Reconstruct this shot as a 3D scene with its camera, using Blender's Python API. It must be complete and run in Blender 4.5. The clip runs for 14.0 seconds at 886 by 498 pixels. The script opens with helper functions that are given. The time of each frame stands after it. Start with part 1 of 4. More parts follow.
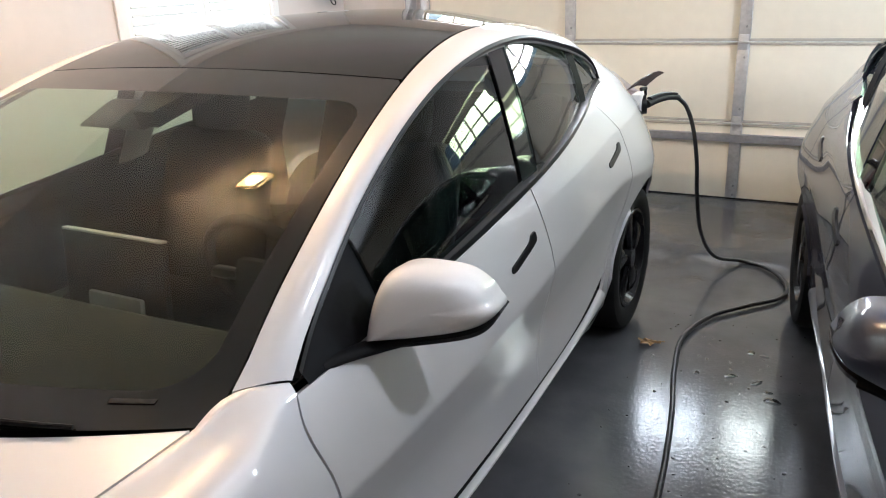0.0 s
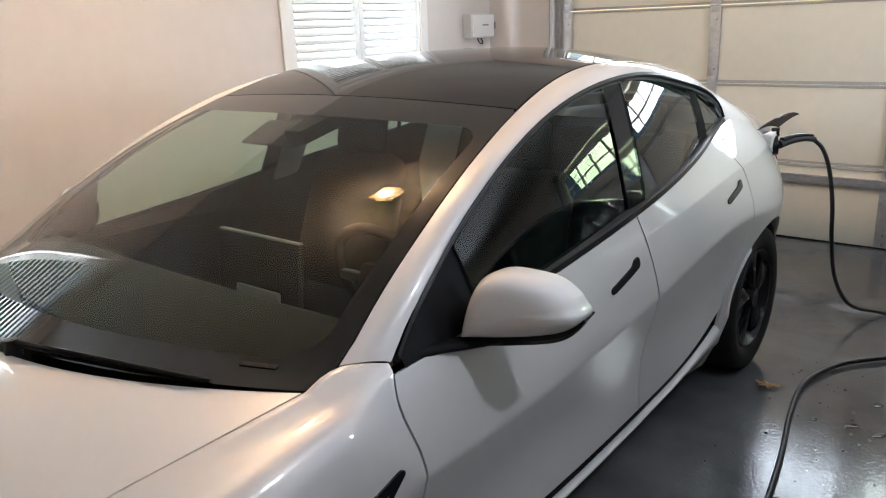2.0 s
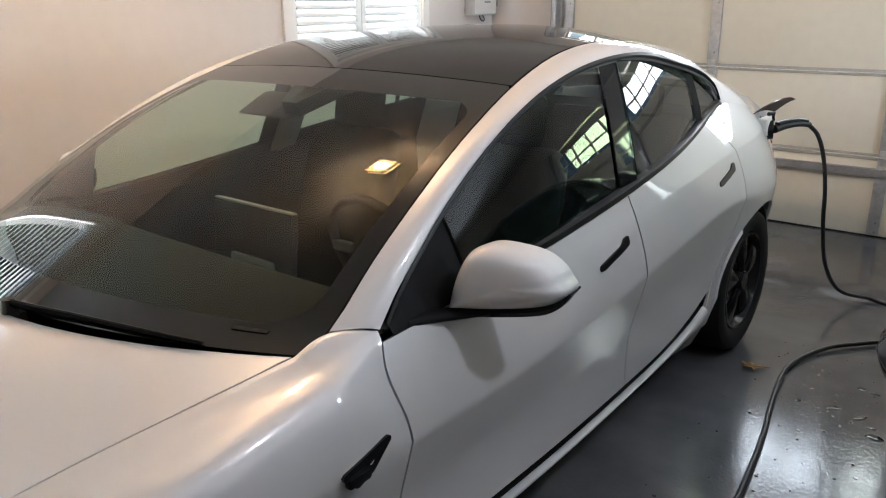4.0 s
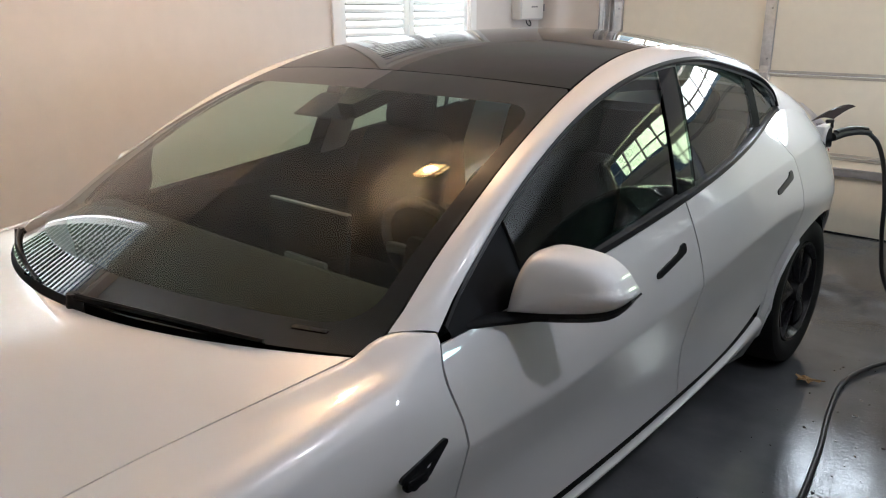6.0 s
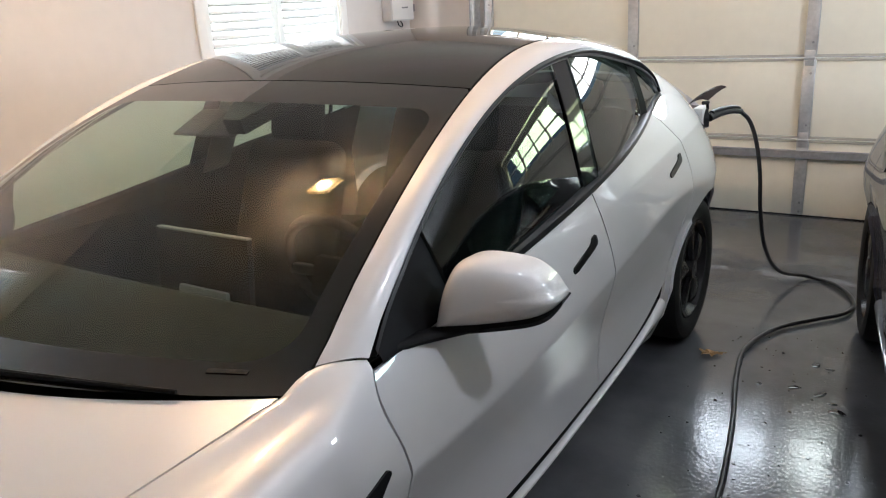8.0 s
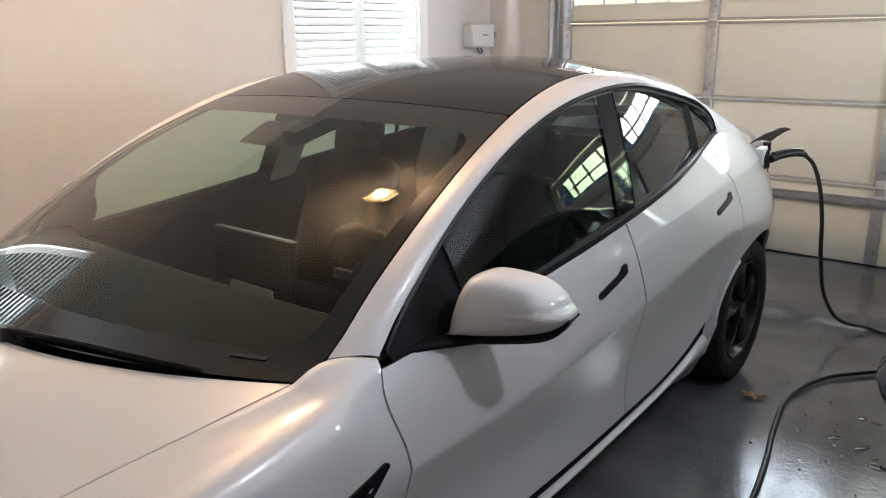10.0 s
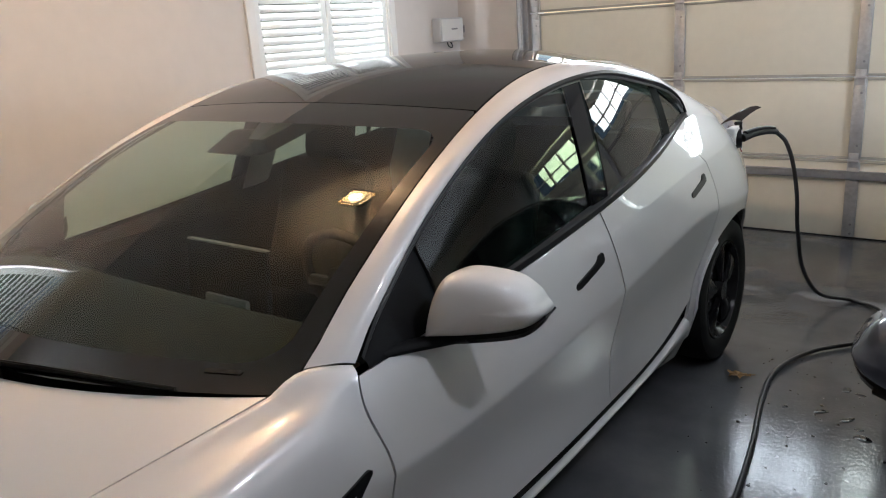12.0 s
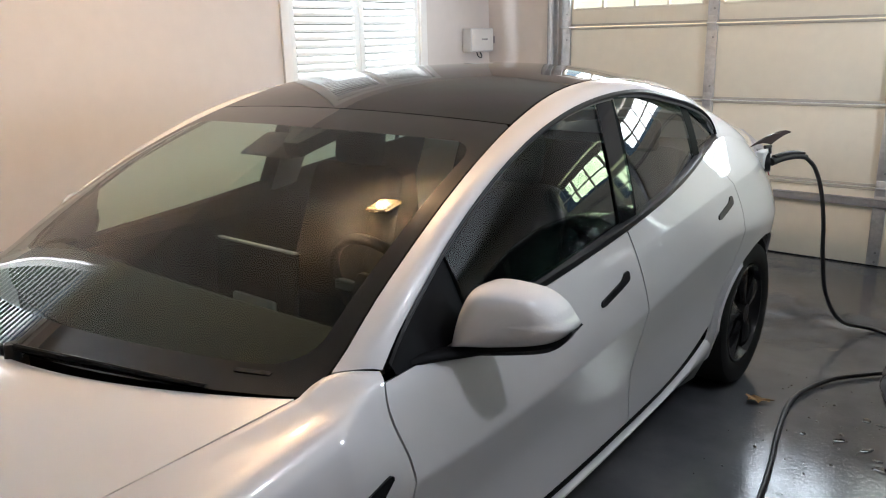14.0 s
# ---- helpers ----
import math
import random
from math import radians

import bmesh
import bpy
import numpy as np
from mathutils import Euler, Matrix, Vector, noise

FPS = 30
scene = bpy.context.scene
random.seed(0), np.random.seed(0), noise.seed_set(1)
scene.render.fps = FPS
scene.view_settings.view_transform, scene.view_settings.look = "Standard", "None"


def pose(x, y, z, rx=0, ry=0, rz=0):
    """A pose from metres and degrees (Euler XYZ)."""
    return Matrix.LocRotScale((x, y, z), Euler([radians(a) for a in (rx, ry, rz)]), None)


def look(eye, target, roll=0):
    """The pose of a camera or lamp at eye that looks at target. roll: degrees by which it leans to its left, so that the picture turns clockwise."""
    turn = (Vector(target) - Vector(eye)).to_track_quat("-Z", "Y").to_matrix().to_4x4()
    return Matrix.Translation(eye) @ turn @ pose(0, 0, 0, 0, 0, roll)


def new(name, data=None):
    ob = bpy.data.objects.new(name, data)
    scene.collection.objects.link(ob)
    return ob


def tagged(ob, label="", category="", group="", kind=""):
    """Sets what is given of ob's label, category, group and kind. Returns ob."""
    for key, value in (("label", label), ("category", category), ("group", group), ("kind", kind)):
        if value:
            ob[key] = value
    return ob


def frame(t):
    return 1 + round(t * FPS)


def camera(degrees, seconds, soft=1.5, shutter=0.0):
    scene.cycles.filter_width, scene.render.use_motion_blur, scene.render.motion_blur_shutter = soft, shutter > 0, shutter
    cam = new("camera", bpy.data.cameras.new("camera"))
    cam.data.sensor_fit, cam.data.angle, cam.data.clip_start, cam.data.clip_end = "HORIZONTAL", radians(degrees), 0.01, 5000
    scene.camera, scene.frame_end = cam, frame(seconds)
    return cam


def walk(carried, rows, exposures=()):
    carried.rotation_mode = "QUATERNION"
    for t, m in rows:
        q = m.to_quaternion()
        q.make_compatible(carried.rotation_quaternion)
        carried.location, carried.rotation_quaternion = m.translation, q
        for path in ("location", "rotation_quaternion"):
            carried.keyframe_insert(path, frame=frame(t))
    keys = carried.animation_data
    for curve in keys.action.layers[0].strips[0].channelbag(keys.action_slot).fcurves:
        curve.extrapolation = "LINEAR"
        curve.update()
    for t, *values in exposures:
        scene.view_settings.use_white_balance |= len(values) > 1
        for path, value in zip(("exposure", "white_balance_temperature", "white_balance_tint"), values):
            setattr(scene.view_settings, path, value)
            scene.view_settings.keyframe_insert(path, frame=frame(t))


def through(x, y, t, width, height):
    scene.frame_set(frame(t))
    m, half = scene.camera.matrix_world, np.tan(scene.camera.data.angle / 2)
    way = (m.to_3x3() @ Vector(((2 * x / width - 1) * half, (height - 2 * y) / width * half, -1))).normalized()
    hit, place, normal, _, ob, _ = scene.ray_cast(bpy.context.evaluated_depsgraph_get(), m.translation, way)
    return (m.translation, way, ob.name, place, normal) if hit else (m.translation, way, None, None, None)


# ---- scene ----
cam = camera(60.5, 14.0, 1.1)
PATH = [
    (0, (1.662, -0.39, 1.577), (0.768, 1.267, 0.904), -2.5),
    (0.5, (1.676, -0.447, 1.585), (0.745, 1.205, 0.949), -1.3),
    (1, (1.614, -0.516, 1.576), (0.638, 1.113, 0.948), -1.1),
    (1.5, (1.786, -0.499, 1.588), (0.68, 1.076, 1.043), -1.8),
    (2, (1.841, -0.496, 1.57), (0.623, 0.987, 1.004), -2.2),
    (2.5, (1.843, -0.506, 1.576), (0.596, 0.949, 1.001), -1.3),
    (3, (1.84, -0.512, 1.568), (0.617, 0.951, 0.967), -0.8),
    (3.2, (1.847, -0.508, 1.567), (0.644, 0.964, 0.947), -0.7),
    (5.3, (1.886, -0.526, 1.561), (0.673, 0.941, 0.948), -1.0),
    (5.5, (1.881, -0.528, 1.566), (0.645, 0.921, 0.958), -0.7),
    (6, (1.83, -0.537, 1.556), (0.551, 0.877, 0.95), -0.5),
    (6.5, (1.723, -0.54, 1.551), (0.469, 0.896, 0.945), -1.4),
    (7, (1.63, -0.527, 1.549), (0.501, 1.008, 0.939), -2.8),
    (7.5, (1.625, -0.517, 1.546), (0.577, 1.072, 0.933), -3.7),
    (7.7, (1.652, -0.506, 1.552), (0.62, 1.093, 0.938), -3.5),
    (9.8, (1.877, -0.515, 1.559), (0.682, 0.99, 1.005), -0.8),
    (10, (1.879, -0.519, 1.558), (0.664, 0.975, 1.016), -0.7),
    (10.5, (1.882, -0.537, 1.553), (0.606, 0.914, 1.033), -1.0),
    (11, (1.886, -0.53, 1.555), (0.601, 0.912, 1.035), -2.0),
    (11.5, (1.877, -0.525, 1.565), (0.633, 0.949, 1.036), -3.3),
    (12, (1.893, -0.486, 1.566), (0.71, 1.028, 1.009), -3.8),
    (12.5, (1.859, -0.429, 1.546), (0.701, 1.077, 0.92), -3.2),
    (13, (1.798, -0.435, 1.544), (0.631, 1.052, 0.889), -2.0),
    (13.5, (1.839, -0.481, 1.576), (0.624, 0.991, 0.98), -1.5),
    (14, (1.877, -0.517, 1.581), (0.658, 0.975, 1.044), -1.4),
]
walk(cam, [(t, look(eye, target, roll)) for t, eye, target, roll in PATH], [(0, 0.88, 5980, 10), (1.0, 0.68, 5980, 10), (2.0, 0.40, 5980, 10), (3.0, 0.26, 5980, 10), (5.5, 0.43, 5980, 10), (6.0, 0.28, 5980, 10), (6.5, 0.38, 5980, 10), (7.5, 0.53, 5980, 10), (10, 0.38, 5980, 10), (11, -0.02, 5980, 10), (12, 0.10, 5980, 10), (12.5, 0.33, 5980, 10), (13, 0.73, 5980, 10), (13.5, 0.66, 5980, 10), (14, 0.38, 5980, 10)])

# ---------------------------------------------------------------- light
world = bpy.data.worlds.new("world")
scene.world = world
world.use_nodes = True
wn = world.node_tree.nodes
sky = wn.new("ShaderNodeTexSky")
sky.sky_type, sky.sun_disc = "NISHITA", False
sky.sun_elevation, sky.sun_rotation = radians(42), radians(-60)
wn["Background"].inputs["Strength"].default_value = 0.12
world.node_tree.links.new(sky.outputs["Color"], wn["Background"].inputs["Color"])
sun = new("sun", bpy.data.lights.new("sun", "SUN"))
sun.data.energy, sun.data.angle, sun.data.color = 3.0, radians(0.5), (1.0, 0.95, 0.86)
sun.matrix_world = look((-6, 9, 10), (0, 2, 0))


def window_light(name, eye, target, wide, high, watts, colour=(0.93, 0.97, 1.0)):
    """An area lamp that stands in for daylight at an opening."""
    ob = new(name, bpy.data.lights.new(name, "AREA"))
    ob.data.shape, ob.data.size, ob.data.size_y = "RECTANGLE", wide, high
    ob.data.energy, ob.data.color = watts, colour
    ob.matrix_world = look(eye, target)
    return ob


# ---------------------------------------------------------------- materials
def material(name, colour, rough=0.5, metal=0.0, coat=0.0, noise_scale=0.0, noise_amount=0.0, bump=0.0, bump_scale=60.0,
             emission=None, power=0.0, coat_ior=1.5, through=0.0, rough_noise=0.0, flakes=0.0, specular=0.5, second=None, second_scale=2.0):
    """A Principled surface with variation at two scales in colour, gloss and relief."""
    m = bpy.data.materials.new(name)
    m.use_nodes = True
    nt = m.node_tree
    b = nt.nodes["Principled BSDF"]
    b.inputs["Base Color"].default_value = (*colour, 1)
    b.inputs["Roughness"].default_value = rough
    b.inputs["Metallic"].default_value = metal
    b.inputs["Coat Weight"].default_value = coat
    b.inputs["Coat Roughness"].default_value = 0.03
    b.inputs["Coat IOR"].default_value = coat_ior
    b.inputs["Specular IOR Level"].default_value = specular
    if emission:
        b.inputs["Emission Color"].default_value = (*emission, 1)
        b.inputs["Emission Strength"].default_value = power
    co = nt.nodes.new("ShaderNodeTexCoord")

    def tex(scale, detail=4.0):
        n = nt.nodes.new("ShaderNodeTexNoise")
        n.inputs["Scale"].default_value, n.inputs["Detail"].default_value = scale, detail
        nt.links.new(co.outputs["Object"], n.inputs["Vector"])
        return n

    def ramp(source, lo, hi, a=0.3, z=0.7):
        r = nt.nodes.new("ShaderNodeMapRange")
        r.inputs["From Min"].default_value, r.inputs["From Max"].default_value = a, z
        r.inputs["To Min"].default_value, r.inputs["To Max"].default_value = lo, hi
        nt.links.new(source, r.inputs["Value"])
        return r.outputs["Result"]

    if noise_amount:
        fine, wide = tex(noise_scale), tex(noise_scale / 9, 2.0)
        mixed = nt.nodes.new("ShaderNodeMath")
        mixed.operation = "ADD"
        nt.links.new(ramp(fine.outputs["Fac"], -noise_amount, noise_amount), mixed.inputs[0])
        nt.links.new(ramp(wide.outputs["Fac"], 1 - noise_amount, 1 + noise_amount), mixed.inputs[1])
        tint = nt.nodes.new("ShaderNodeVectorMath")
        tint.operation = "SCALE"
        tint.inputs[0].default_value = colour
        if second:
            blend = nt.nodes.new("ShaderNodeMix")
            blend.data_type = "RGBA"
            blend.inputs["A"].default_value, blend.inputs["B"].default_value = (*colour, 1), (*second, 1)
            nt.links.new(ramp(tex(second_scale, 6.0).outputs["Fac"], 0, 1, 0.42, 0.68), blend.inputs["Factor"])
            nt.links.new(blend.outputs["Result"], tint.inputs[0])
        nt.links.new(mixed.outputs[0], tint.inputs["Scale"])
        nt.links.new(tint.outputs[0], b.inputs["Base Color"])
    if rough_noise:
        nt.links.new(ramp(tex(3.5, 5.0).outputs["Fac"], max(0.02, rough - rough_noise), rough + rough_noise), b.inputs["Roughness"])
    if bump:
        bn = nt.nodes.new("ShaderNodeBump")
        bn.inputs["Strength"].default_value, bn.inputs["Distance"].default_value = bump, 0.004
        nt.links.new(tex(bump_scale, 5.0).outputs["Fac"], bn.inputs["Height"])
        nt.links.new(bn.outputs["Normal"], b.inputs["Normal"])
    if through:
        lets, mix = nt.nodes.new("ShaderNodeBsdfTranslucent"), nt.nodes.new("ShaderNodeMixShader")
        lets.inputs["Color"].default_value = (*colour, 1)
        mix.inputs["Fac"].default_value = through
        nt.links.new(b.outputs[0], mix.inputs[1])
        nt.links.new(lets.outputs[0], mix.inputs[2])
        nt.links.new(mix.outputs[0], nt.nodes["Material Output"].inputs["Surface"])
    if flakes:
        v = nt.nodes.new("ShaderNodeTexVoronoi")
        v.inputs["Scale"].default_value = 2600
        nt.links.new(co.outputs["Object"], v.inputs["Vector"])
        bn = nt.nodes.new("ShaderNodeBump")
        bn.inputs["Strength"].default_value, bn.inputs["Distance"].default_value = flakes, 0.0004
        nt.links.new(v.outputs["Distance"], bn.inputs["Height"])
        nt.links.new(bn.outputs["Normal"], b.inputs["Normal"])
    return m


def pane_material(name, tint, ior=1.5, film=0.0):
    """A thin pane: tinted see-through, with mirror gloss by Fresnel."""
    m = bpy.data.materials.new(name)
    m.use_nodes = True
    nt = m.node_tree
    nt.nodes.remove(nt.nodes["Principled BSDF"])
    clear, gloss = nt.nodes.new("ShaderNodeBsdfTransparent"), nt.nodes.new("ShaderNodeBsdfGlossy")
    clear.inputs["Color"].default_value = (*tint, 1)
    gloss.inputs["Roughness"].default_value = 0.0
    face, mix = nt.nodes.new("ShaderNodeLayerWeight"), nt.nodes.new("ShaderNodeMixShader")
    power, gain = nt.nodes.new("ShaderNodeMath"), nt.nodes.new("ShaderNodeMath")
    power.operation, gain.operation = "POWER", "MULTIPLY_ADD"
    base = ((ior - 1) / (ior + 1)) ** 2
    power.inputs[1].default_value, gain.inputs[1].default_value, gain.inputs[2].default_value = 5.0, 1 - base, base
    nt.links.new(face.outputs["Facing"], power.inputs[0])
    nt.links.new(power.outputs[0], gain.inputs[0])
    nt.links.new(gain.outputs[0], mix.inputs["Fac"])
    nt.links.new(clear.outputs[0], mix.inputs[1])
    nt.links.new(gloss.outputs[0], mix.inputs[2])
    last = mix.outputs[0]
    if film:
        dust, over = nt.nodes.new("ShaderNodeBsdfDiffuse"), nt.nodes.new("ShaderNodeMixShader")
        dust.inputs["Color"].default_value = (0.6, 0.58, 0.54, 1)
        over.inputs["Fac"].default_value = film
        nt.links.new(last, over.inputs[1])
        nt.links.new(dust.outputs[0], over.inputs[2])
        last = over.outputs[0]
    nt.links.new(last, nt.nodes["Material Output"].inputs["Surface"])
    return m


def frosted_glow(name, colour, power):
    """Lit lamp glass: half see-through, half glowing."""
    m = bpy.data.materials.new(name)
    m.use_nodes = True
    nt = m.node_tree
    nt.nodes.remove(nt.nodes["Principled BSDF"])
    clear, glow, mix = nt.nodes.new("ShaderNodeBsdfTransparent"), nt.nodes.new("ShaderNodeEmission"), nt.nodes.new("ShaderNodeMixShader")
    glow.inputs["Color"].default_value, glow.inputs["Strength"].default_value = (*colour, 1), power
    mix.inputs["Fac"].default_value = 0.55
    nt.links.new(clear.outputs[0], mix.inputs[1])
    nt.links.new(glow.outputs[0], mix.inputs[2])
    nt.links.new(mix.outputs[0], nt.nodes["Material Output"].inputs["Surface"])
    return m


M = {
    "wall": material("painted_drywall", (0.66, 0.615, 0.575), 0.75, noise_scale=9, noise_amount=0.02, bump=0.12, bump_scale=120),
    "ceiling": material("ceiling_paint", (0.74, 0.73, 0.71), 0.8, noise_scale=8, noise_amount=0.02, bump=0.2, bump_scale=90),
    "floor": material("grey_epoxy", (0.074, 0.077, 0.085), 0.065, coat=0.1, noise_scale=5, noise_amount=0.10, bump=0.25, bump_scale=62, rough_noise=0.035, second=(0.13, 0.132, 0.138), second_scale=1.7),
    "door": material("cream_steel_door", (0.74, 0.69, 0.57), 0.5, noise_scale=14, noise_amount=0.02, bump=0.08, bump_scale=160),
    "rib": material("section_joint", (0.42, 0.39, 0.33), 0.5, noise_scale=30, noise_amount=0.05),
    "steel": material("galvanised_steel", (0.50, 0.50, 0.50), 0.42, metal=0.7, noise_scale=40, noise_amount=0.10, rough_noise=0.1),
    "steel_dark": material("dull_steel", (0.30, 0.30, 0.31), 0.5, metal=0.5, noise_scale=40, noise_amount=0.10),
    "white": material("white_trim_paint", (0.82, 0.81, 0.78), 0.45, noise_scale=12, noise_amount=0.015),
    "shutter": material("white_shutter", (0.85, 0.85, 0.83), 0.4, noise_scale=20, noise_amount=0.015, through=0.22),
    "shutter_open": material("white_open_shutter", (0.85, 0.85, 0.83), 0.4, noise_scale=20, noise_amount=0.015, through=0.45),
    "paint_white": material("pearl_white_paint", (0.64, 0.635, 0.65), 0.42, metal=0.04, coat=1.0, coat_ior=1.75, flakes=0.03, specular=0.18),
    "paint_dark": material("dark_blue_grey_paint", (0.022, 0.026, 0.046), 0.45, coat=1.0, flakes=0.01, specular=0.2),
    "gloss_black": material("gloss_black", (0.008, 0.008, 0.009), 0.05, specular=0.28),
    "band_glass": material("printed_glass_border", (0.010, 0.010, 0.010), 0.015, specular=0.45),
    "matte_black": material("matte_black_trim", (0.008, 0.008, 0.009), 0.5, specular=0.05, noise_scale=60, noise_amount=0.08),
    "roof_glass": material("roof_glass", (0.012, 0.011, 0.011), 0.03, specular=0.2),
    "trim_black": material("satin_black_trim", (0.011, 0.011, 0.012), 0.3, specular=0.3, noise_scale=60, noise_amount=0.08),
    "plastic": material("dark_plastic", (0.025, 0.025, 0.026), 0.55, noise_scale=90, noise_amount=0.08),
    "rubber": material("tyre_rubber", (0.009, 0.009, 0.009), 0.75, specular=0.25, noise_scale=40, noise_amount=0.15, bump=0.2, bump_scale=90),
    "rim": material("dark_wheel_cover", (0.009, 0.009, 0.010), 0.22, specular=0.22, noise_scale=40, noise_amount=0.08),
    "chrome": material("chrome", (0.85, 0.85, 0.86), 0.08, metal=1.0),
    "cloth": material("black_upholstery", (0.008, 0.008, 0.009), 0.8, specular=0.1, noise_scale=30, noise_amount=0.12),
    "dash": material("dashboard", (0.014, 0.014, 0.013), 0.8, specular=0.15, noise_scale=60, noise_amount=0.08),
    "wood": material("pale_dash_wood", (0.30, 0.24, 0.17), 0.5, noise_scale=25, noise_amount=0.12),
    "screen": material("screen_glass", (0.010, 0.010, 0.011), 0.6, specular=0.06),
    "cable": material("cable_sheath", (0.018, 0.018, 0.019), 0.42, noise_scale=80, noise_amount=0.1),
    "grey_plastic": material("grey_housing", (0.62, 0.62, 0.61), 0.45, noise_scale=20, noise_amount=0.02),
    "dull_grey": material("dull_grey_plastic", (0.15, 0.15, 0.145), 0.6, specular=0.2, noise_scale=40, noise_amount=0.05),
    "bead": material("satin_bead", (0.22, 0.22, 0.22), 0.3, metal=0.5),
    "faint": material("worn_label", (0.016, 0.016, 0.017), 0.6, specular=0.1, noise_scale=90, noise_amount=0.4),
    "leaf": material("dry_leaf", (0.30, 0.17, 0.06), 0.7, noise_scale=60, noise_amount=0.25),
    "lamp_glass": frosted_glow("lit_lamp_glass", (1.0, 0.66, 0.30), 26.0),
    "hot_bulb": material("hot_bulb", (0.9, 0.8, 0.6), 0.4, emission=(1.0, 0.80, 0.50), power=60.0),
    "lamp_frame": material("bronze_lamp_frame", (0.03, 0.025, 0.02), 0.45),
    "windscreen": pane_material("windscreen_glass", (0.66, 0.78, 0.72), 1.5),
    # same glass tinted twice: dark cabin and bright far wall put in the tint
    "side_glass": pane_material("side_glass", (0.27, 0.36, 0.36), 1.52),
    "far_glass": pane_material("side_glass_brightened", (0.70, 0.84, 0.75), 1.52),
    "clear": pane_material("window_glass", (0.93, 0.95, 0.94)),
    "outside": material("pale_paving", (0.30, 0.29, 0.27), 0.9, noise_scale=3, noise_amount=0.2),
    "hedge": material("dark_backdrop_green", (0.03, 0.05, 0.02), 0.8, noise_scale=14, noise_amount=0.4, bump=0.8, bump_scale=20),
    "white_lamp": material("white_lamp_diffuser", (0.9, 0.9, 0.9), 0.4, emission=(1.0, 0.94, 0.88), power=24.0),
}


# ---------------------------------------------------------------- mesh helpers
def part(name, bm, mat, parent=None, label="", smooth=35):
    """Link a bmesh as one mesh object."""
    bmesh.ops.recalc_face_normals(bm, faces=bm.faces)
    me = bpy.data.meshes.new(name)
    bm.to_mesh(me)
    bm.free()
    me.materials.append(M[mat])
    if smooth:
        me.shade_smooth()
        me.set_sharp_from_angle(angle=radians(smooth))
    ob = new(name, me)
    if parent:
        ob.parent = parent
    if label:
        ob["label"] = label
    return ob


def thing(name, label, category, place=(0, 0, 0), group="", kind=""):
    ob = new(name)
    ob.location = place
    return tagged(ob, label, category, group, kind)


def box_bm(a, b, bevel=0.0, bm=None, segments=2):
    bm = bm or bmesh.new()
    lo, hi = np.minimum(a, b), np.maximum(a, b)
    g = bmesh.ops.create_cube(bm, size=1.0, matrix=Matrix.Translation(((lo + hi) / 2).tolist()) @ Matrix.Diagonal((*(hi - lo).tolist(), 1)))
    if bevel:
        edges = list({e for v in g["verts"] for e in v.link_edges})
        bmesh.ops.bevel(bm, geom=edges, offset=bevel, segments=segments, affect="EDGES", profile=0.5)
    return bm


def turn_bm(bm, m, verts=None):
    bmesh.ops.transform(bm, matrix=m, verts=verts or bm.verts)
    return bm


def cyl_bm(a, b, r, r2=None, n=20, bm=None):
    bm = bm or bmesh.new()
    a, b = Vector(a), Vector(b)
    d = b - a
    m = Matrix.Translation((a + b) / 2) @ d.to_track_quat("Z", "Y").to_matrix().to_4x4()
    bmesh.ops.create_cone(bm, cap_ends=True, segments=n, radius1=r, radius2=r if r2 is None else r2, depth=d.length, matrix=m)
    return bm


def tube_bm(points, r, n=10, bm=None, flat=1.0):
    """A tube through points, with closed ends; flat: height over width of its section."""
    bm = bm or bmesh.new()
    pts = [Vector(p) for p in points]
    rings = []
    for i, p in enumerate(pts):
        d = (pts[min(i + 1, len(pts) - 1)] - pts[max(i - 1, 0)]).normalized()
        side = d.cross(Vector((0, 0, 1)))
        side = side.normalized() if side.length > 1e-4 else Vector((1, 0, 0))
        up = side.cross(d).normalized()
        rr = r(i / (len(pts) - 1)) if callable(r) else r
        rings.append([bm.verts.new(p + side * (rr * math.cos(k * math.tau / n)) + up * (flat * rr * math.sin(k * math.tau / n))) for k in range(n)])
    for a, b in zip(rings, rings[1:]):
        for k in range(n):
            bm.faces.new((a[k], a[(k + 1) % n], b[(k + 1) % n], b[k]))
    bm.faces.new(rings[0][::-1])
    bm.faces.new(rings[-1])
    return bm


def smooth_line(rows, count):
    """A smooth line of count points through the rows (Catmull-Rom)."""
    p = [Vector(r) for r in rows]
    p = [p[0] * 2 - p[1]] + p + [p[-1] * 2 - p[-2]]
    out = []
    for i in range(count):
        s = i / (count - 1) * (len(rows) - 1)
        k = min(int(s), len(rows) - 2)
        t = s - k
        a, b, c, d = p[k : k + 4]
        out.append(0.5 * (2 * b + (c - a) * t + (2 * a - 5 * b + 4 * c - d) * t * t + (3 * b - a - 3 * c + d) * t ** 3))
    return out


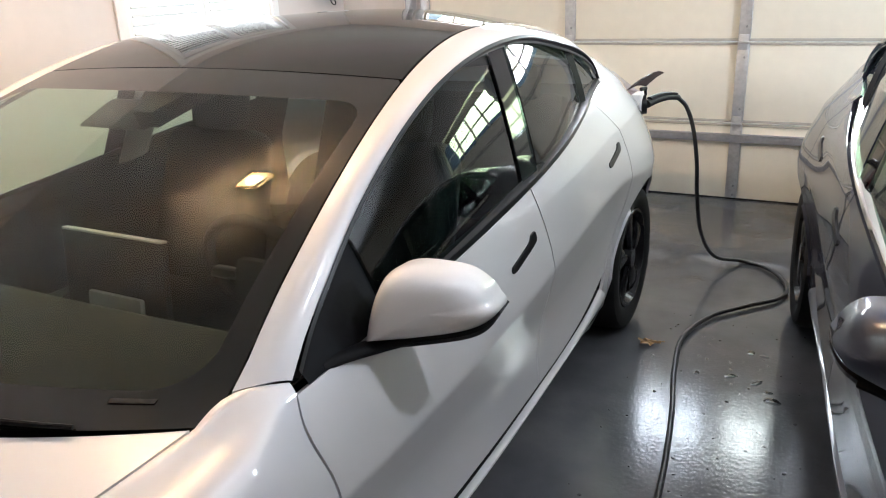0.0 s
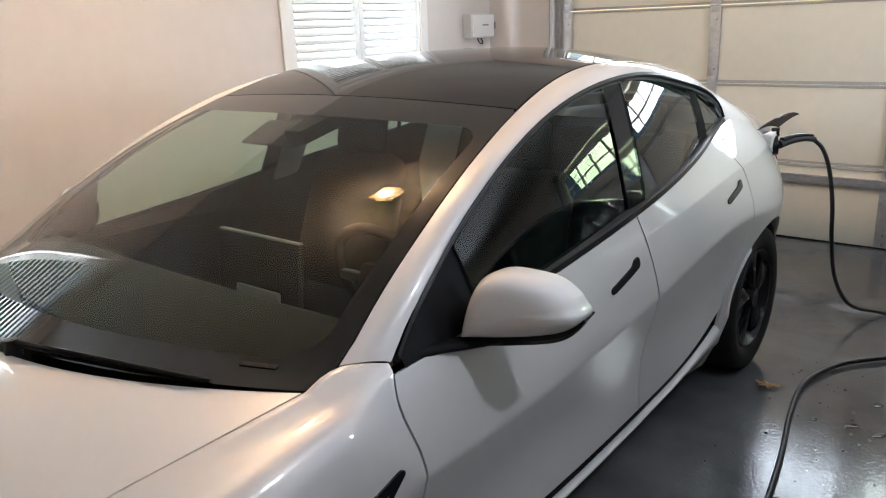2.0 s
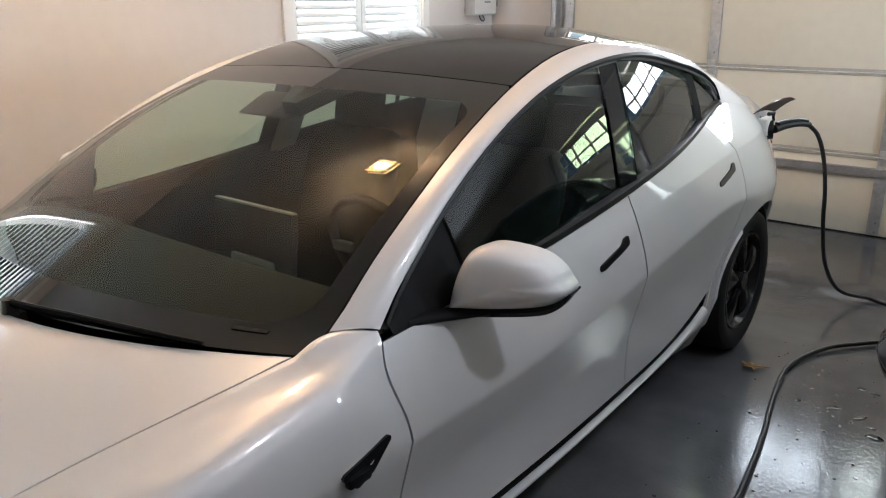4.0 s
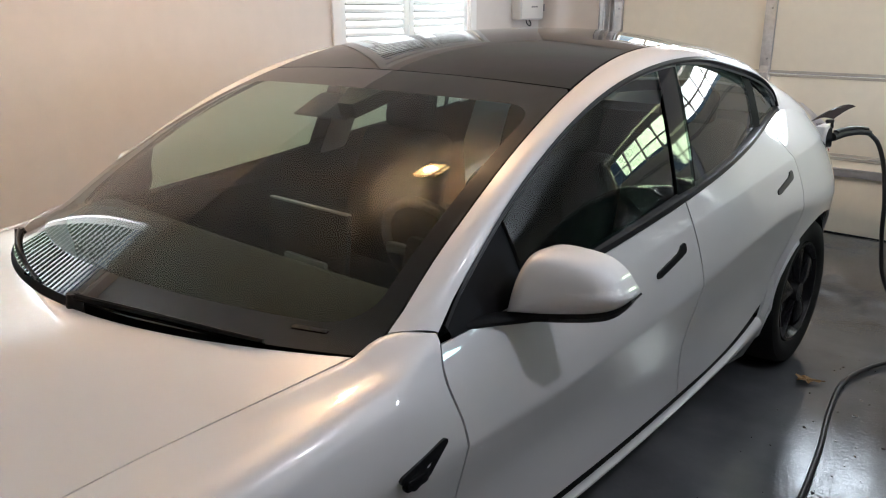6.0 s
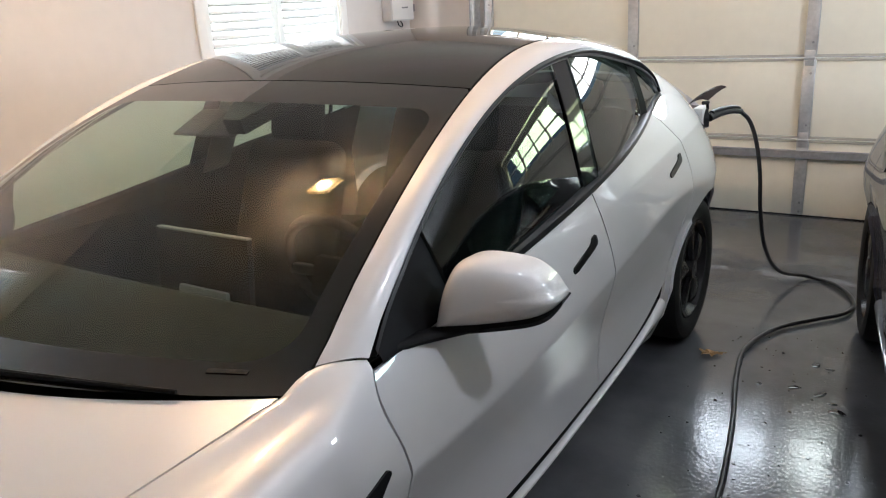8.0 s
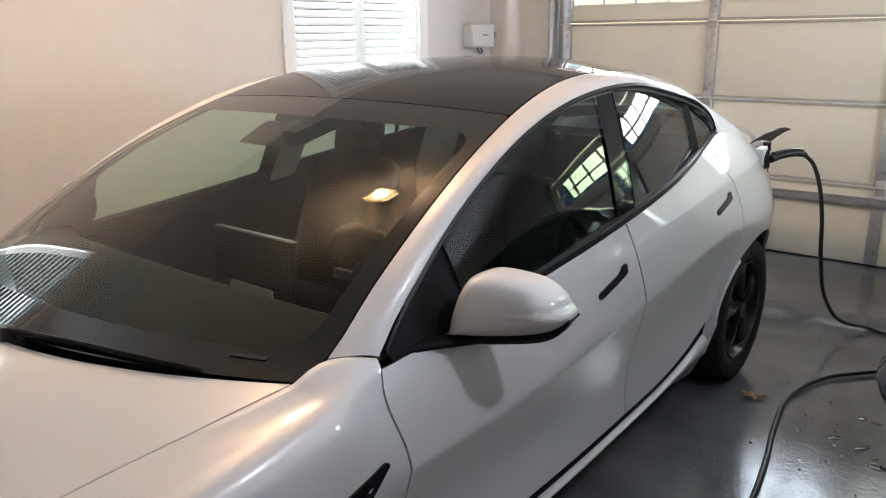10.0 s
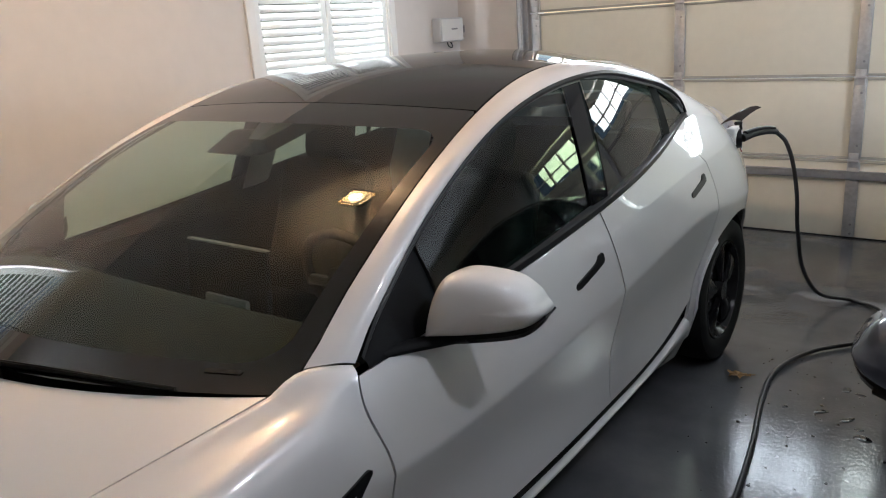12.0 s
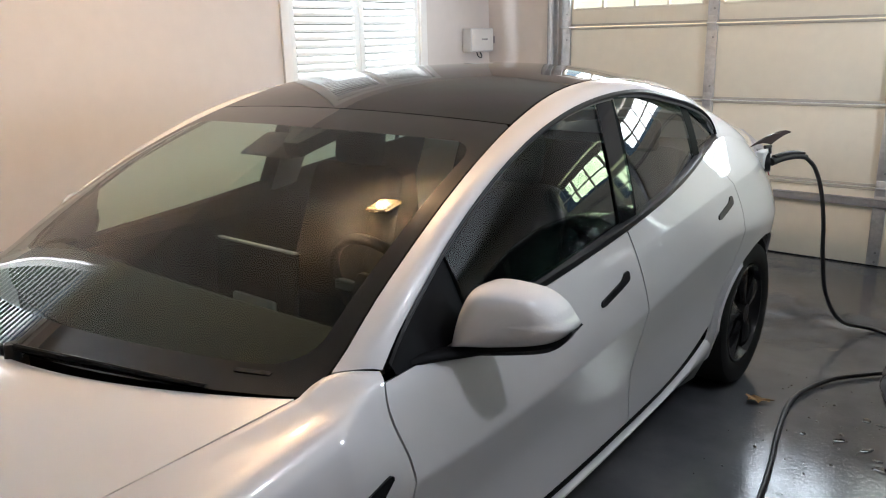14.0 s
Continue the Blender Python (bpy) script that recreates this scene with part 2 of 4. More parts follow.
def spline(rows):
    """Natural cubic through rows of (s, values...): a function of s that returns the values."""
    rows = np.array(rows, float)
    s, v = rows[:, 0], rows[:, 1:]
    n, h = len(s), np.diff(s)
    a, r = np.eye(n), np.zeros_like(v)
    for i in range(1, n - 1):
        a[i, i - 1 : i + 2] = h[i - 1], 2 * (h[i - 1] + h[i]), h[i]
        r[i] = 6 * ((v[i + 1] - v[i]) / h[i] - (v[i] - v[i - 1]) / h[i - 1])
    k = np.linalg.solve(a, r)

    def at(x):
        i = int(np.clip(np.searchsorted(s, x) - 1, 0, n - 2))
        x = float(np.clip(x, s[0], s[-1]))
        d, e, w = s[i + 1] - x, x - s[i], h[i]
        out = (k[i] * d ** 3 + k[i + 1] * e ** 3) / (6 * w) + (v[i] / w - k[i] * w / 6) * d + (v[i + 1] / w - k[i + 1] * w / 6) * e
        return out if len(out) > 1 else float(out[0])

    return at


def sheet_bm(grid, thick=0.0, side=1, bm=None, closed=False):
    """A sheet over a grid of points; thick: metres by which it is doubled inwards, with rims. side -1 mirrors it to the other flank."""
    bm = bm or bmesh.new()
    g = np.array(grid, float)
    du, dv = np.gradient(g, axis=0), np.gradient(g, axis=1)
    nrm = np.cross(du, dv)
    nrm /= np.linalg.norm(nrm, axis=2, keepdims=True) + 1e-12
    if (nrm * (g - np.array([0, 1.6, 0.55]))).sum() < 0:
        nrm = -nrm
    g2 = g - nrm * thick
    g[..., 0] *= side
    g2[..., 0] *= side
    m, n = g.shape[:2]
    top = [[bm.verts.new(g[i, j]) for j in range(n)] for i in range(m)]
    for i in range(m - 1):
        for j in range(n - 1):
            bm.faces.new((top[i][j], top[i + 1][j], top[i + 1][j + 1], top[i][j + 1]))
    if thick:
        low = [[bm.verts.new(g2[i, j]) for j in range(n)] for i in range(m)]
        for i in range(m - 1):
            for j in range(n - 1):
                bm.faces.new((low[i][j], low[i][j + 1], low[i + 1][j + 1], low[i + 1][j]))
        rim = [(i, 0) for i in range(m)] + [(m - 1, j) for j in range(1, n)] + [(i, n - 1) for i in range(m - 2, -1, -1)] + [(0, j) for j in range(n - 2, 0, -1)]
        for (a, b), (c, d) in zip(rim, rim[1:] + rim[:1]):
            bm.faces.new((top[a][b], top[c][d], low[c][d], low[a][b]))
    return bm


def lerp(a, b, t):
    return a + (b - a) * t


# ---------------------------------------------------------------- the garage shell
LEFT, RIGHT, BACK, FRONT, HIGH = -2.22, 4.26, 5.22, -2.6, 2.75


def wall_with_holes(name, axis, at, thick, span, height, holes):
    """A wall across axis with rectangular holes (from, to, low, high), built of solid blocks."""
    bm = bmesh.new()
    cuts = sorted({span[0], span[1], *[h[0] for h in holes], *[h[1] for h in holes]})
    for a, b in zip(cuts, cuts[1:]):
        low = 0.0
        for h in sorted([h for h in holes if h[0] <= a and h[1] >= b], key=lambda h: h[2]):
            if h[2] > low:
                block(bm, axis, at, thick, a, b, low, h[2])
            low = h[3]
        if low < height:
            block(bm, axis, at, thick, a, b, low, height)
    bmesh.ops.remove_doubles(bm, verts=bm.verts, dist=1e-4)
    return tagged(part(name, bm, "wall", smooth=0), "cream painted drywall garage wall", "wall", kind="structure")


def block(bm, axis, at, thick, a, b, low, high):
    if axis == "x":
        box_bm((at, a, low), (at + thick, b, high), bm=bm)
    else:
        box_bm((a, at, low), (b, at + thick, high), bm=bm)


WIN_A = (2.93, 4.27, 1.02, 2.56)
WIN_B = (-0.72, 0.67, 1.02, 2.50)
DOOR = (-1.44, 3.46, 0.0, 2.24)
wall_with_holes("wall_west", "x", LEFT - 0.15, 0.15, (FRONT - 0.15, BACK + 0.15), HIGH, [WIN_A, WIN_B])
# the east opening is unseen, added to let fill light onto the flank
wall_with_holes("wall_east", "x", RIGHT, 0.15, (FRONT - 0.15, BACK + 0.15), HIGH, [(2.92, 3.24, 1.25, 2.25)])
wall_with_holes("wall_north", "y", BACK, 0.15, (LEFT, RIGHT), HIGH, [DOOR])
wall_with_holes("wall_south", "y", FRONT - 0.15, 0.15, (LEFT, RIGHT), HIGH, [])
tagged(part("floor", box_bm((LEFT - 0.15, FRONT - 0.15, -0.1), (RIGHT + 0.15, BACK + 0.15, 0)), "floor", smooth=0), "glossy grey epoxy-coated concrete garage floor", "floor", kind="structure")
tagged(part("ceiling", box_bm((LEFT - 0.15, FRONT - 0.15, HIGH), (RIGHT + 0.15, BACK + 0.15, HIGH + 0.12)), "ceiling", smooth=0), "plain painted garage ceiling", "ceiling", kind="structure")
tagged(part("ground", box_bm((-40, -40, -0.3), (40, 40, -0.12)), "outside", smooth=0), "daylit ground outside the garage", "ground", kind="structure")


def shutter_window(name, hole, tilt, half, pitch, paint):
    """A white-framed window with two louvred shutter leaves."""
    a, b, low, high = hole
    w = thing(name, "white window with two louvred shutter panels", "window", (LEFT, (a + b) / 2, low), kind="structure")
    inv = Matrix.Translation(w.location).inverted()

    def add(nm, bm, mat, par=w, lab=""):
        return part(nm, turn_bm(bm, inv), mat, par, lab)

    bm = bmesh.new()
    for p, q in (((a - 0.07, low - 0.07), (a, high + 0.07)), ((b, low - 0.07), (b + 0.07, high + 0.07)), ((a, high), (b, high + 0.07)), ((a, low - 0.07), (b, low))):
        box_bm((LEFT + 0.002, p[0], p[1]), (LEFT + 0.022, q[0], q[1]), 0.004, bm)
    add("window_frame", bm, "white")
    g = add("pane", box_bm((LEFT - 0.12, a, low), (LEFT - 0.115, b, high)), "clear")
    g.visible_shadow = False
    mid = (a + b) / 2
    for p, q in ((a + 0.014, mid - 0.004), (mid + 0.004, b - 0.014)):
        bm = bmesh.new()
        st = 0.045
        box_bm((LEFT - 0.03, p, low + 0.004), (LEFT - 0.002, p + st, high - 0.004), 0.003, bm)
        box_bm((LEFT - 0.03, q - st, low + 0.004), (LEFT - 0.002, q, high - 0.004), 0.003, bm)
        box_bm((LEFT - 0.03, p + st, low + 0.004), (LEFT - 0.002, q - st, low + 0.08), 0.003, bm)
        box_bm((LEFT - 0.03, p + st, high - 0.08), (LEFT - 0.002, q - st, high - 0.004), 0.003, bm)
        leaf = add("shutter", bm, paint, w)
        n = int((high - low - 0.17) / pitch)
        for k in range(n):
            z = low + 0.085 + (k + 0.5) * (high - low - 0.17) / n
            s = box_bm((-0.003, 0, -half), (0.003, q - p - 2 * st - 0.004, half), 0.002)
            turn_bm(s, inv @ Matrix.Translation((LEFT - 0.016, p + st + 0.002, z)) @ Matrix.Rotation(radians(tilt), 4, "Y"))
            part("slat", s, paint, leaf)
        knob = cyl_bm((LEFT - 0.002, (p + q) / 2 + 0.1, low + 0.3), (LEFT + 0.012, (p + q) / 2 + 0.1, low + 0.3), 0.006, n=10)
        add("knob", knob, "white", leaf)
    return w


shutter_window("window_1", WIN_A, -39, 0.030, 0.051, "shutter")
shutter_window("window_2", WIN_B, -89, 0.029, 0.066, "shutter_open")
window_light("daylight_west_far", (LEFT - 0.5, 3.95, 1.6), (LEFT + 2, 3.95, 1.6), 0.7, 1.1, 16)
window_light("daylight_west_far", (LEFT - 0.5, 3.2, 1.6), (LEFT + 2, 3.2, 1.6), 0.6, 1.1, 6)
window_light("skylight_west", (LEFT - 0.48, 3.6, 3.3), (LEFT - 0.20, 3.6, 1.6), 1.5, 0.6, 90)
window_light("skylight_west", (LEFT - 0.48, -0.05, 3.3), (LEFT - 0.20, -0.05, 1.6), 1.5, 0.6, 2300)
# added fill lamp behind the east opening, brightens the white car's side
window_light("fill_east", (RIGHT + 0.1, 3.08, 1.75), (RIGHT - 2, 3.0, 1.3), 0.3, 1.0, 88, (0.86, 0.92, 1.0))
# unseen block added outside to shut out sky, so louvre gaps stay dark
tagged(part("hedge", box_bm((LEFT - 6.0, -9, -0.12), (LEFT - 4.6, 14, 4.8), 0.2), "hedge", smooth=0), "added dark green block that hides the sky behind the shuttered windows", "hedge", kind="structure")


# ---------------------------------------------------------------- the sectional garage door
def garage_door():
    d = thing("garage_door", "cream steel sectional garage door with galvanised struts and a row of windows", "garage door", (1.01, BACK - 0.03, 0))
    inv = Matrix.Translation(d.location).inverted()

    def add(nm, bm, mat, par=d, lab="", smooth=35):
        return part(nm, turn_bm(bm, inv), mat, par, lab, smooth)

    x0, x1, y0 = -1.42, 3.44, BACK - 0.04
    lines = (0.005, 0.545, 1.090, 1.635, 2.205)
    panes = []
    for k, (a, b) in enumerate(zip(lines, lines[1:])):
        if k < 3:
            bm = box_bm((x0, y0, a + 0.004), (x1, y0 + 0.04, b - 0.004), 0.004)
            add("section", bm, "door")
        else:
            bm = bmesh.new()
            lo, hi = a + 0.135, b - 0.085
            box_bm((x0, y0, a + 0.004), (x1, y0 + 0.04, lo), 0.003, bm)
            box_bm((x0, y0, hi), (x1, y0 + 0.04, b - 0.004), 0.003, bm)
            edges = [x0]
            for c in range(4):
                w0 = x0 + 0.07 + c * 1.215
                edges += [w0, w0 + 1.07]
            edges.append(x1)
            for p, q in zip(edges[0::2], edges[1::2]):
                box_bm((p, y0, lo), (q, y0 + 0.04, hi), 0.003, bm)
            top = add("section", bm, "door")
            for p, q in zip(edges[1:-1:2], edges[2:-1:2]):
                wb = bmesh.new()
                for m in range(5):
                    xm = lerp(p, q, m / 4)
                    box_bm((xm - 0.009, y0 - 0.006, lo), (xm + 0.009, y0 + 0.03, hi), 0.002, wb)
                for z in (lo, (lo + hi) / 2, hi):
                    box_bm((p, y0 - 0.006, z - 0.009), (q, y0 + 0.029, z + 0.009), 0.002, wb)
                add("window_frame", wb, "door", top)
                g = add("pane", box_bm((p, y0 + 0.018, lo), (q, y0 + 0.021, hi)), "clear", top)
                g.visible_shadow = False
                panes.append(((p + q) / 2, (lo + hi) / 2))
    for z in lines[1:4]:
        bm = box_bm((x0, y0 - 0.010, z + 0.004), (x1, y0, z + 0.022), 0.003)
        box_bm((x0, y0 - 0.012, z - 0.022), (x1, y0, z - 0.004), 0.003, bm)
        add("section_joint", bm, "rib")
    for k in range(5):
        x = x0 + 0.02 + k * 1.205
        if k == 4:
            x = x1 - 0.02
        for a, b in zip(lines, lines[1:]):
            bm = box_bm((x - 0.038, y0 - 0.030, a + 0.012), (x + 0.038, y0 - 0.002, b - 0.012), 0.003)
            s = add("strut", bm, "steel", d)
            for z in (a + 0.035, a + 0.10, b - 0.10, b - 0.035):
                add("screw", cyl_bm((x + 0.012, y0 - 0.034, z), (x + 0.012, y0 - 0.029, z), 0.008, n=8), "steel_dark", s)
        for z in lines[1:4]:
            bm = box_bm((x - 0.03, y0 - 0.04, z - 0.05), (x + 0.03, y0 - 0.028, z + 0.05), 0.004)
            cyl_bm((x - 0.035, y0 - 0.046, z), (x + 0.035, y0 - 0.046, z), 0.009, n=10, bm=bm)
            add("hinge", bm, "steel", d, "galvanised section hinge")
    bm = box_bm((x0, y0 - 0.055, 0.462), (x1, y0 - 0.002, 0.47), 0.002)
    box_bm((x0, y0 - 0.055, 0.425), (x1, y0 - 0.050, 0.47), 0.001, bm)
    box_bm((x0, y0 - 0.055, 0.42), (x1, y0 - 0.002, 0.426), 0.001, bm)
    add("bracing_bar", bm, "steel_dark", d, "grey steel bracing bar")
    add("bottom_seal", box_bm((x0, y0 + 0.002, 0.0), (x1, y0 + 0.036, 0.012)), "rubber", d, "black rubber bottom seal")
    return panes


DOOR_PANES = garage_door()
for k, (x, z) in enumerate(DOOR_PANES):
    tint = ((0.96, 0.96, 0.96), (0.92, 0.95, 1.0), (0.94, 0.96, 0.90), (0.84, 1.0, 0.58))[k]
    window_light("daylight_door", (x, BACK + 0.2, z + 0.1), (x, 0, 0.2), 1.05, 0.36, 21, tint)


def door_track(x, name):
    t = thing(name, "galvanised vertical roller track of the garage door", "door track", (x, BACK - 0.1, 0))
    bm = bmesh.new()
    for p, q in (((-0.03, -0.03), (-0.026, 0.03)), ((-0.03, 0.026), (0.03, 0.03)), ((-0.03, -0.03), (0.012, -0.026))):
        box_bm((p[0], p[1], 0.02), (q[0], q[1], 2.3), 0.001, bm)
    part("rail", bm, "steel", t)
    part("angle", box_bm((-0.075, 0.03, 0.02), (-0.03, 0.094, 2.3), 0.002), "steel_dark", t)
    for z in (0.3, 0.9, 1.5, 2.1):
        part("bracket", box_bm((-0.05, 0.02, z), (-0.02, 0.06, z + 0.08), 0.003), "steel_dark", t)


door_track(-1.50, "door_track")
door_track(3.51, "door_track")


# ---------------------------------------------------------------- the cars: guiding lines of the body, y from the front axle to the tail, (x, z)
ROOF_EDGE = spline([(0.36, 0.797, 0.903), (0.443, 0.79, 0.930), (0.555, 0.775, 1.004), (0.691, 0.755, 1.085), (0.839, 0.735, 1.165), (1.071, 0.70, 1.268), (1.273, 0.67, 1.339), (1.6, 0.64, 1.417), (1.9, 0.63, 1.432), (2.2, 0.615, 1.412), (2.54, 0.60, 1.362), (2.9, 0.585, 1.268), (3.3, 0.56, 1.155), (3.7, 0.54, 1.06)])
GLASS_TOP = spline([(0.546, 0.85, 0.920), (0.595, 0.84, 0.969), (0.682, 0.825, 1.034), (0.766, 0.81, 1.089), (0.943, 0.787, 1.190), (1.240, 0.763, 1.316), (1.402, 0.755, 1.358), (1.579, 0.748, 1.385), (1.771, 0.744, 1.397), (1.95, 0.742, 1.392), (2.251, 0.743, 1.346), (2.574, 0.752, 1.248), (2.639, 0.757, 1.195), (2.66, 0.76, 1.165)])
BELT = spline([(0.529, 0.865, 0.893), (0.66, 0.875, 0.905), (1.154, 0.885, 0.945), (1.598, 0.885, 0.992), (1.979, 0.865, 1.038), (2.317, 0.815, 1.077), (2.50, 0.782, 1.106), (2.66, 0.762, 1.140), (3.0, 0.758, 1.105), (3.3, 0.715, 1.035), (3.7, 0.62, 0.97)])
CENTRE = spline([(0.06, 0.925), (0.4, 1.062), (0.8, 1.218), (1.1, 1.322), (1.25, 1.367), (1.5, 1.429), (1.8, 1.469), (2.05, 1.476), (2.5, 1.449), (2.9, 1.365), (3.3, 1.235), (3.55, 1.14), (3.75, 1.10)])
HOOD_EDGE = spline([(-0.75, 0.50, 0.66), (-0.4, 0.635, 0.765), (-0.071, 0.705, 0.838), (0.132, 0.75, 0.873), (0.361, 0.785, 0.902)])
HOOD_MID = spline([(-0.75, 0.70), (-0.5, 0.806), (-0.2, 0.884), (0.06, 0.918)])
FENDER_REAR = spline([(0.361, 0.785, 0.902), (0.445, 0.794, 0.926), (0.54, 0.85, 0.917)])
WIDTH = spline([(-0.84, 0.60), (-0.7, 0.78), (-0.45, 0.885), (-0.1, 0.922), (0.3, 0.925), (0.6, 0.922), (1.2, 0.934), (1.9, 0.934), (2.4, 0.931), (2.7, 0.938), (2.875, 0.940), (3.05, 0.920), (3.25, 0.866), (3.45, 0.80), (3.6, 0.745), (3.85, 0.62)])
SCULPT = spline([(-0.55, -0.110), (-0.3, -0.078), (-0.05, -0.046), (0.06, -0.043), (0.2, -0.051), (0.4, -0.055), (0.6, -0.042), (0.8, -0.021), (1.0, 0.0)])
CREASE = spline([(-0.85, 0.70), (0.0, 0.70), (0.3, 0.692), (0.55, 0.668), (0.76, 0.660), (1.0, 0.669), (1.37, 0.694), (1.8, 0.734), (2.2, 0.775), (2.5, 0.79), (2.8, 0.77), (3.1, 0.76), (3.9, 0.76)])
CUT_A = spline([(0.2, 0.55), (0.4, 0.55), (0.607, 0.546), (0.725, 0.535), (0.85, 0.508), (0.9, 0.522)])
CUT_B = spline([(0.2, 1.665), (0.43, 1.68), (0.6, 1.68), (0.72, 1.672), (0.85, 1.64), (1.0, 1.595)])
CUT_C = spline([(0.2, 2.405), (0.33, 2.44), (0.5, 2.49), (0.62, 2.54), (0.75, 2.585), (0.9, 2.60), (1.02, 2.56), (1.12, 2.47)])


def FENDER_TOP(y):
    """The upper rim of the front wing, along the bonnet and the foot of the pillar."""
    return HOOD_EDGE(y) if y <= 0.361 else FENDER_REAR(y)


def ease(a, b, x):
    """0 before a, 1 after b, smooth between."""
    t = max(0.0, min(1.0, (x - a) / (b - a)))
    return t * t * (3 - 2 * t)


def crease(y):
    """The height of the lower crease, under which the side tucks in."""
    return CREASE(y)


def shoulder(y):
    """The height of the upper crease, which runs above the rear handle to the charge socket."""
    c, top = crease(y), BELT(max(y, 0.53))[1]
    return max(lerp(c, top, 0.35), min(lerp(c, top, 0.78), 0.967 + 0.0555 * (y - 2.327)))


def tuck(y, z):
    """How far the side stands in below the lower crease."""
    f = (z - 0.30) / (crease(y) - 0.30)
    return SCULPT(min(1.0, f)) * (1 - 0.65 * ease(2.4, 2.8, y) * ease(-0.4, 0.4, f)) - 0.022 * ease(0.8, 2.4, y) * max(0.0, 1 - f) ** 2


def flank(y, z):
    """The body side: how far out it stands at a height."""
    w = WIDTH(y)
    c = crease(y)
    if z <= c:
        return w + tuck(y, z)
    bx, bz = BELT(max(y, 0.53))
    s = min(1.0, (z - c) / (bz - c))
    ridge = 0.009 * ease(1.5, 2.2, y) * max(0.0, 1 - abs(z - shoulder(y)) / 0.055)
    return w - (w - bx) * (0.30 * s + 0.70 * s * s) + ridge * min(1.0, 4 * s * (1 - s))


def sill_rise(y):
    """The sill sweeps up ahead of the rear wheel."""
    return 0.11 * max(0.0, (y - 1.85) / 0.62) ** 2.2


def level(s, low, y, high):
    """Heights from low to high, with rows close round the two creases."""
    c = crease(y)
    h = max(lerp(c, high, 0.3), min(lerp(c, high, 0.8), shoulder(y)))
    marks = [low, low + 0.012, lerp(low, c, 0.25), lerp(low, c, 0.45), lerp(low, c, 0.62), lerp(low, c, 0.8), c - 0.014, c - 0.004, c + 0.006, c + 0.02]
    marks += [lerp(c, h, t) for t in (0.35, 0.6, 0.8)] + [h - 0.004, h + 0.004]
    marks += [lerp(h, high, t) for t in (0.3, 0.55, 0.8, 0.92, 1.0)]
    return marks[s]


LEVELS = 20
RIDGE = spline([(-0.70, 0.64), (-0.4, 0.765), (-0.1, 0.828), (0.06, 0.843), (0.20, 0.855), (0.33, 0.867), (0.45, 0.878), (0.56, 0.888)])


def wing_section(y):
    """The front wing above the crease: side, rounded outer shelf, falling band, narrow strip along the bonnet gap, as (x, z)."""
    w, c, zr = WIDTH(y), crease(y), RIDGE(y)
    fx, fz = FENDER_TOP(y)
    c = min(c, zr - 0.06)
    strip = 0.016 + 0.03 * ease(0.3, -0.5, y) if y < 0.3 else 0.016
    band = fx + strip + 0.45 * (w - 0.03 - fx - strip)
    rows = [(w, c, 0), (w + 0.001, lerp(c, zr, 0.40), 0), (w - 0.006, lerp(c, zr, 0.76), 0), (w - 0.030, zr - 0.002, 0), (lerp(band, w - 0.03, 0.5), zr + 0.010, 0), (band, zr + 0.35 * (fz - zr) + 0.004, 0),
            (lerp(fx + strip, band, 0.4), lerp(zr, fz, 0.76), 0), (fx + strip, fz + 0.0, 0), (fx + 0.003, fz + 0.001, 0)]
    line = [(p.x, p.y) for p in smooth_line(rows, 25)]
    k = max(0.0, min(1.0, (y - 0.36) / 0.18))
    k = k * k * (3 - 2 * k)
    z1, z2, z3 = lerp(c, 0.889, 0.4), lerp(c, 0.889, 0.75), 0.889
    rear = [(w, c, 0), (flank(y, z1), z1, 0), (flank(y, z2), z2, 0), (flank(y, z3) + 0.001, z3, 0), (lerp(0.868, fx, 0.35), lerp(z3, fz, 0.6), 0), (lerp(0.868, fx, 0.7), lerp(z3, fz, 0.92), 0), (fx + 0.003, fz, 0)]
    out = [(lerp(x, p.x, k), lerp(z, p.y, k)) for (x, z), p in zip(line, smooth_line(rear, 25))]
    return out


def panel_grid(y_from, y_to, z_from, z_to, cols=30, gap=0.0032):
    """A grid on the flank between two cut lines y(z) and two heights z(y)."""
    grid = []
    for i in range(LEVELS):
        line = []
        for j in range(cols):
            t = j / (cols - 1)
            y = lerp(y_from(0.7), y_to(0.7), t)
            for _ in range(3):
                z = level(i, z_from(y), y, z_to(y))
                y = lerp(y_from(z) + gap, y_to(z) - gap, t)
            line.append((flank(y, z) - (0.016 if i == 0 else 0.0), y, z))
        grid.append(line)
    return grid


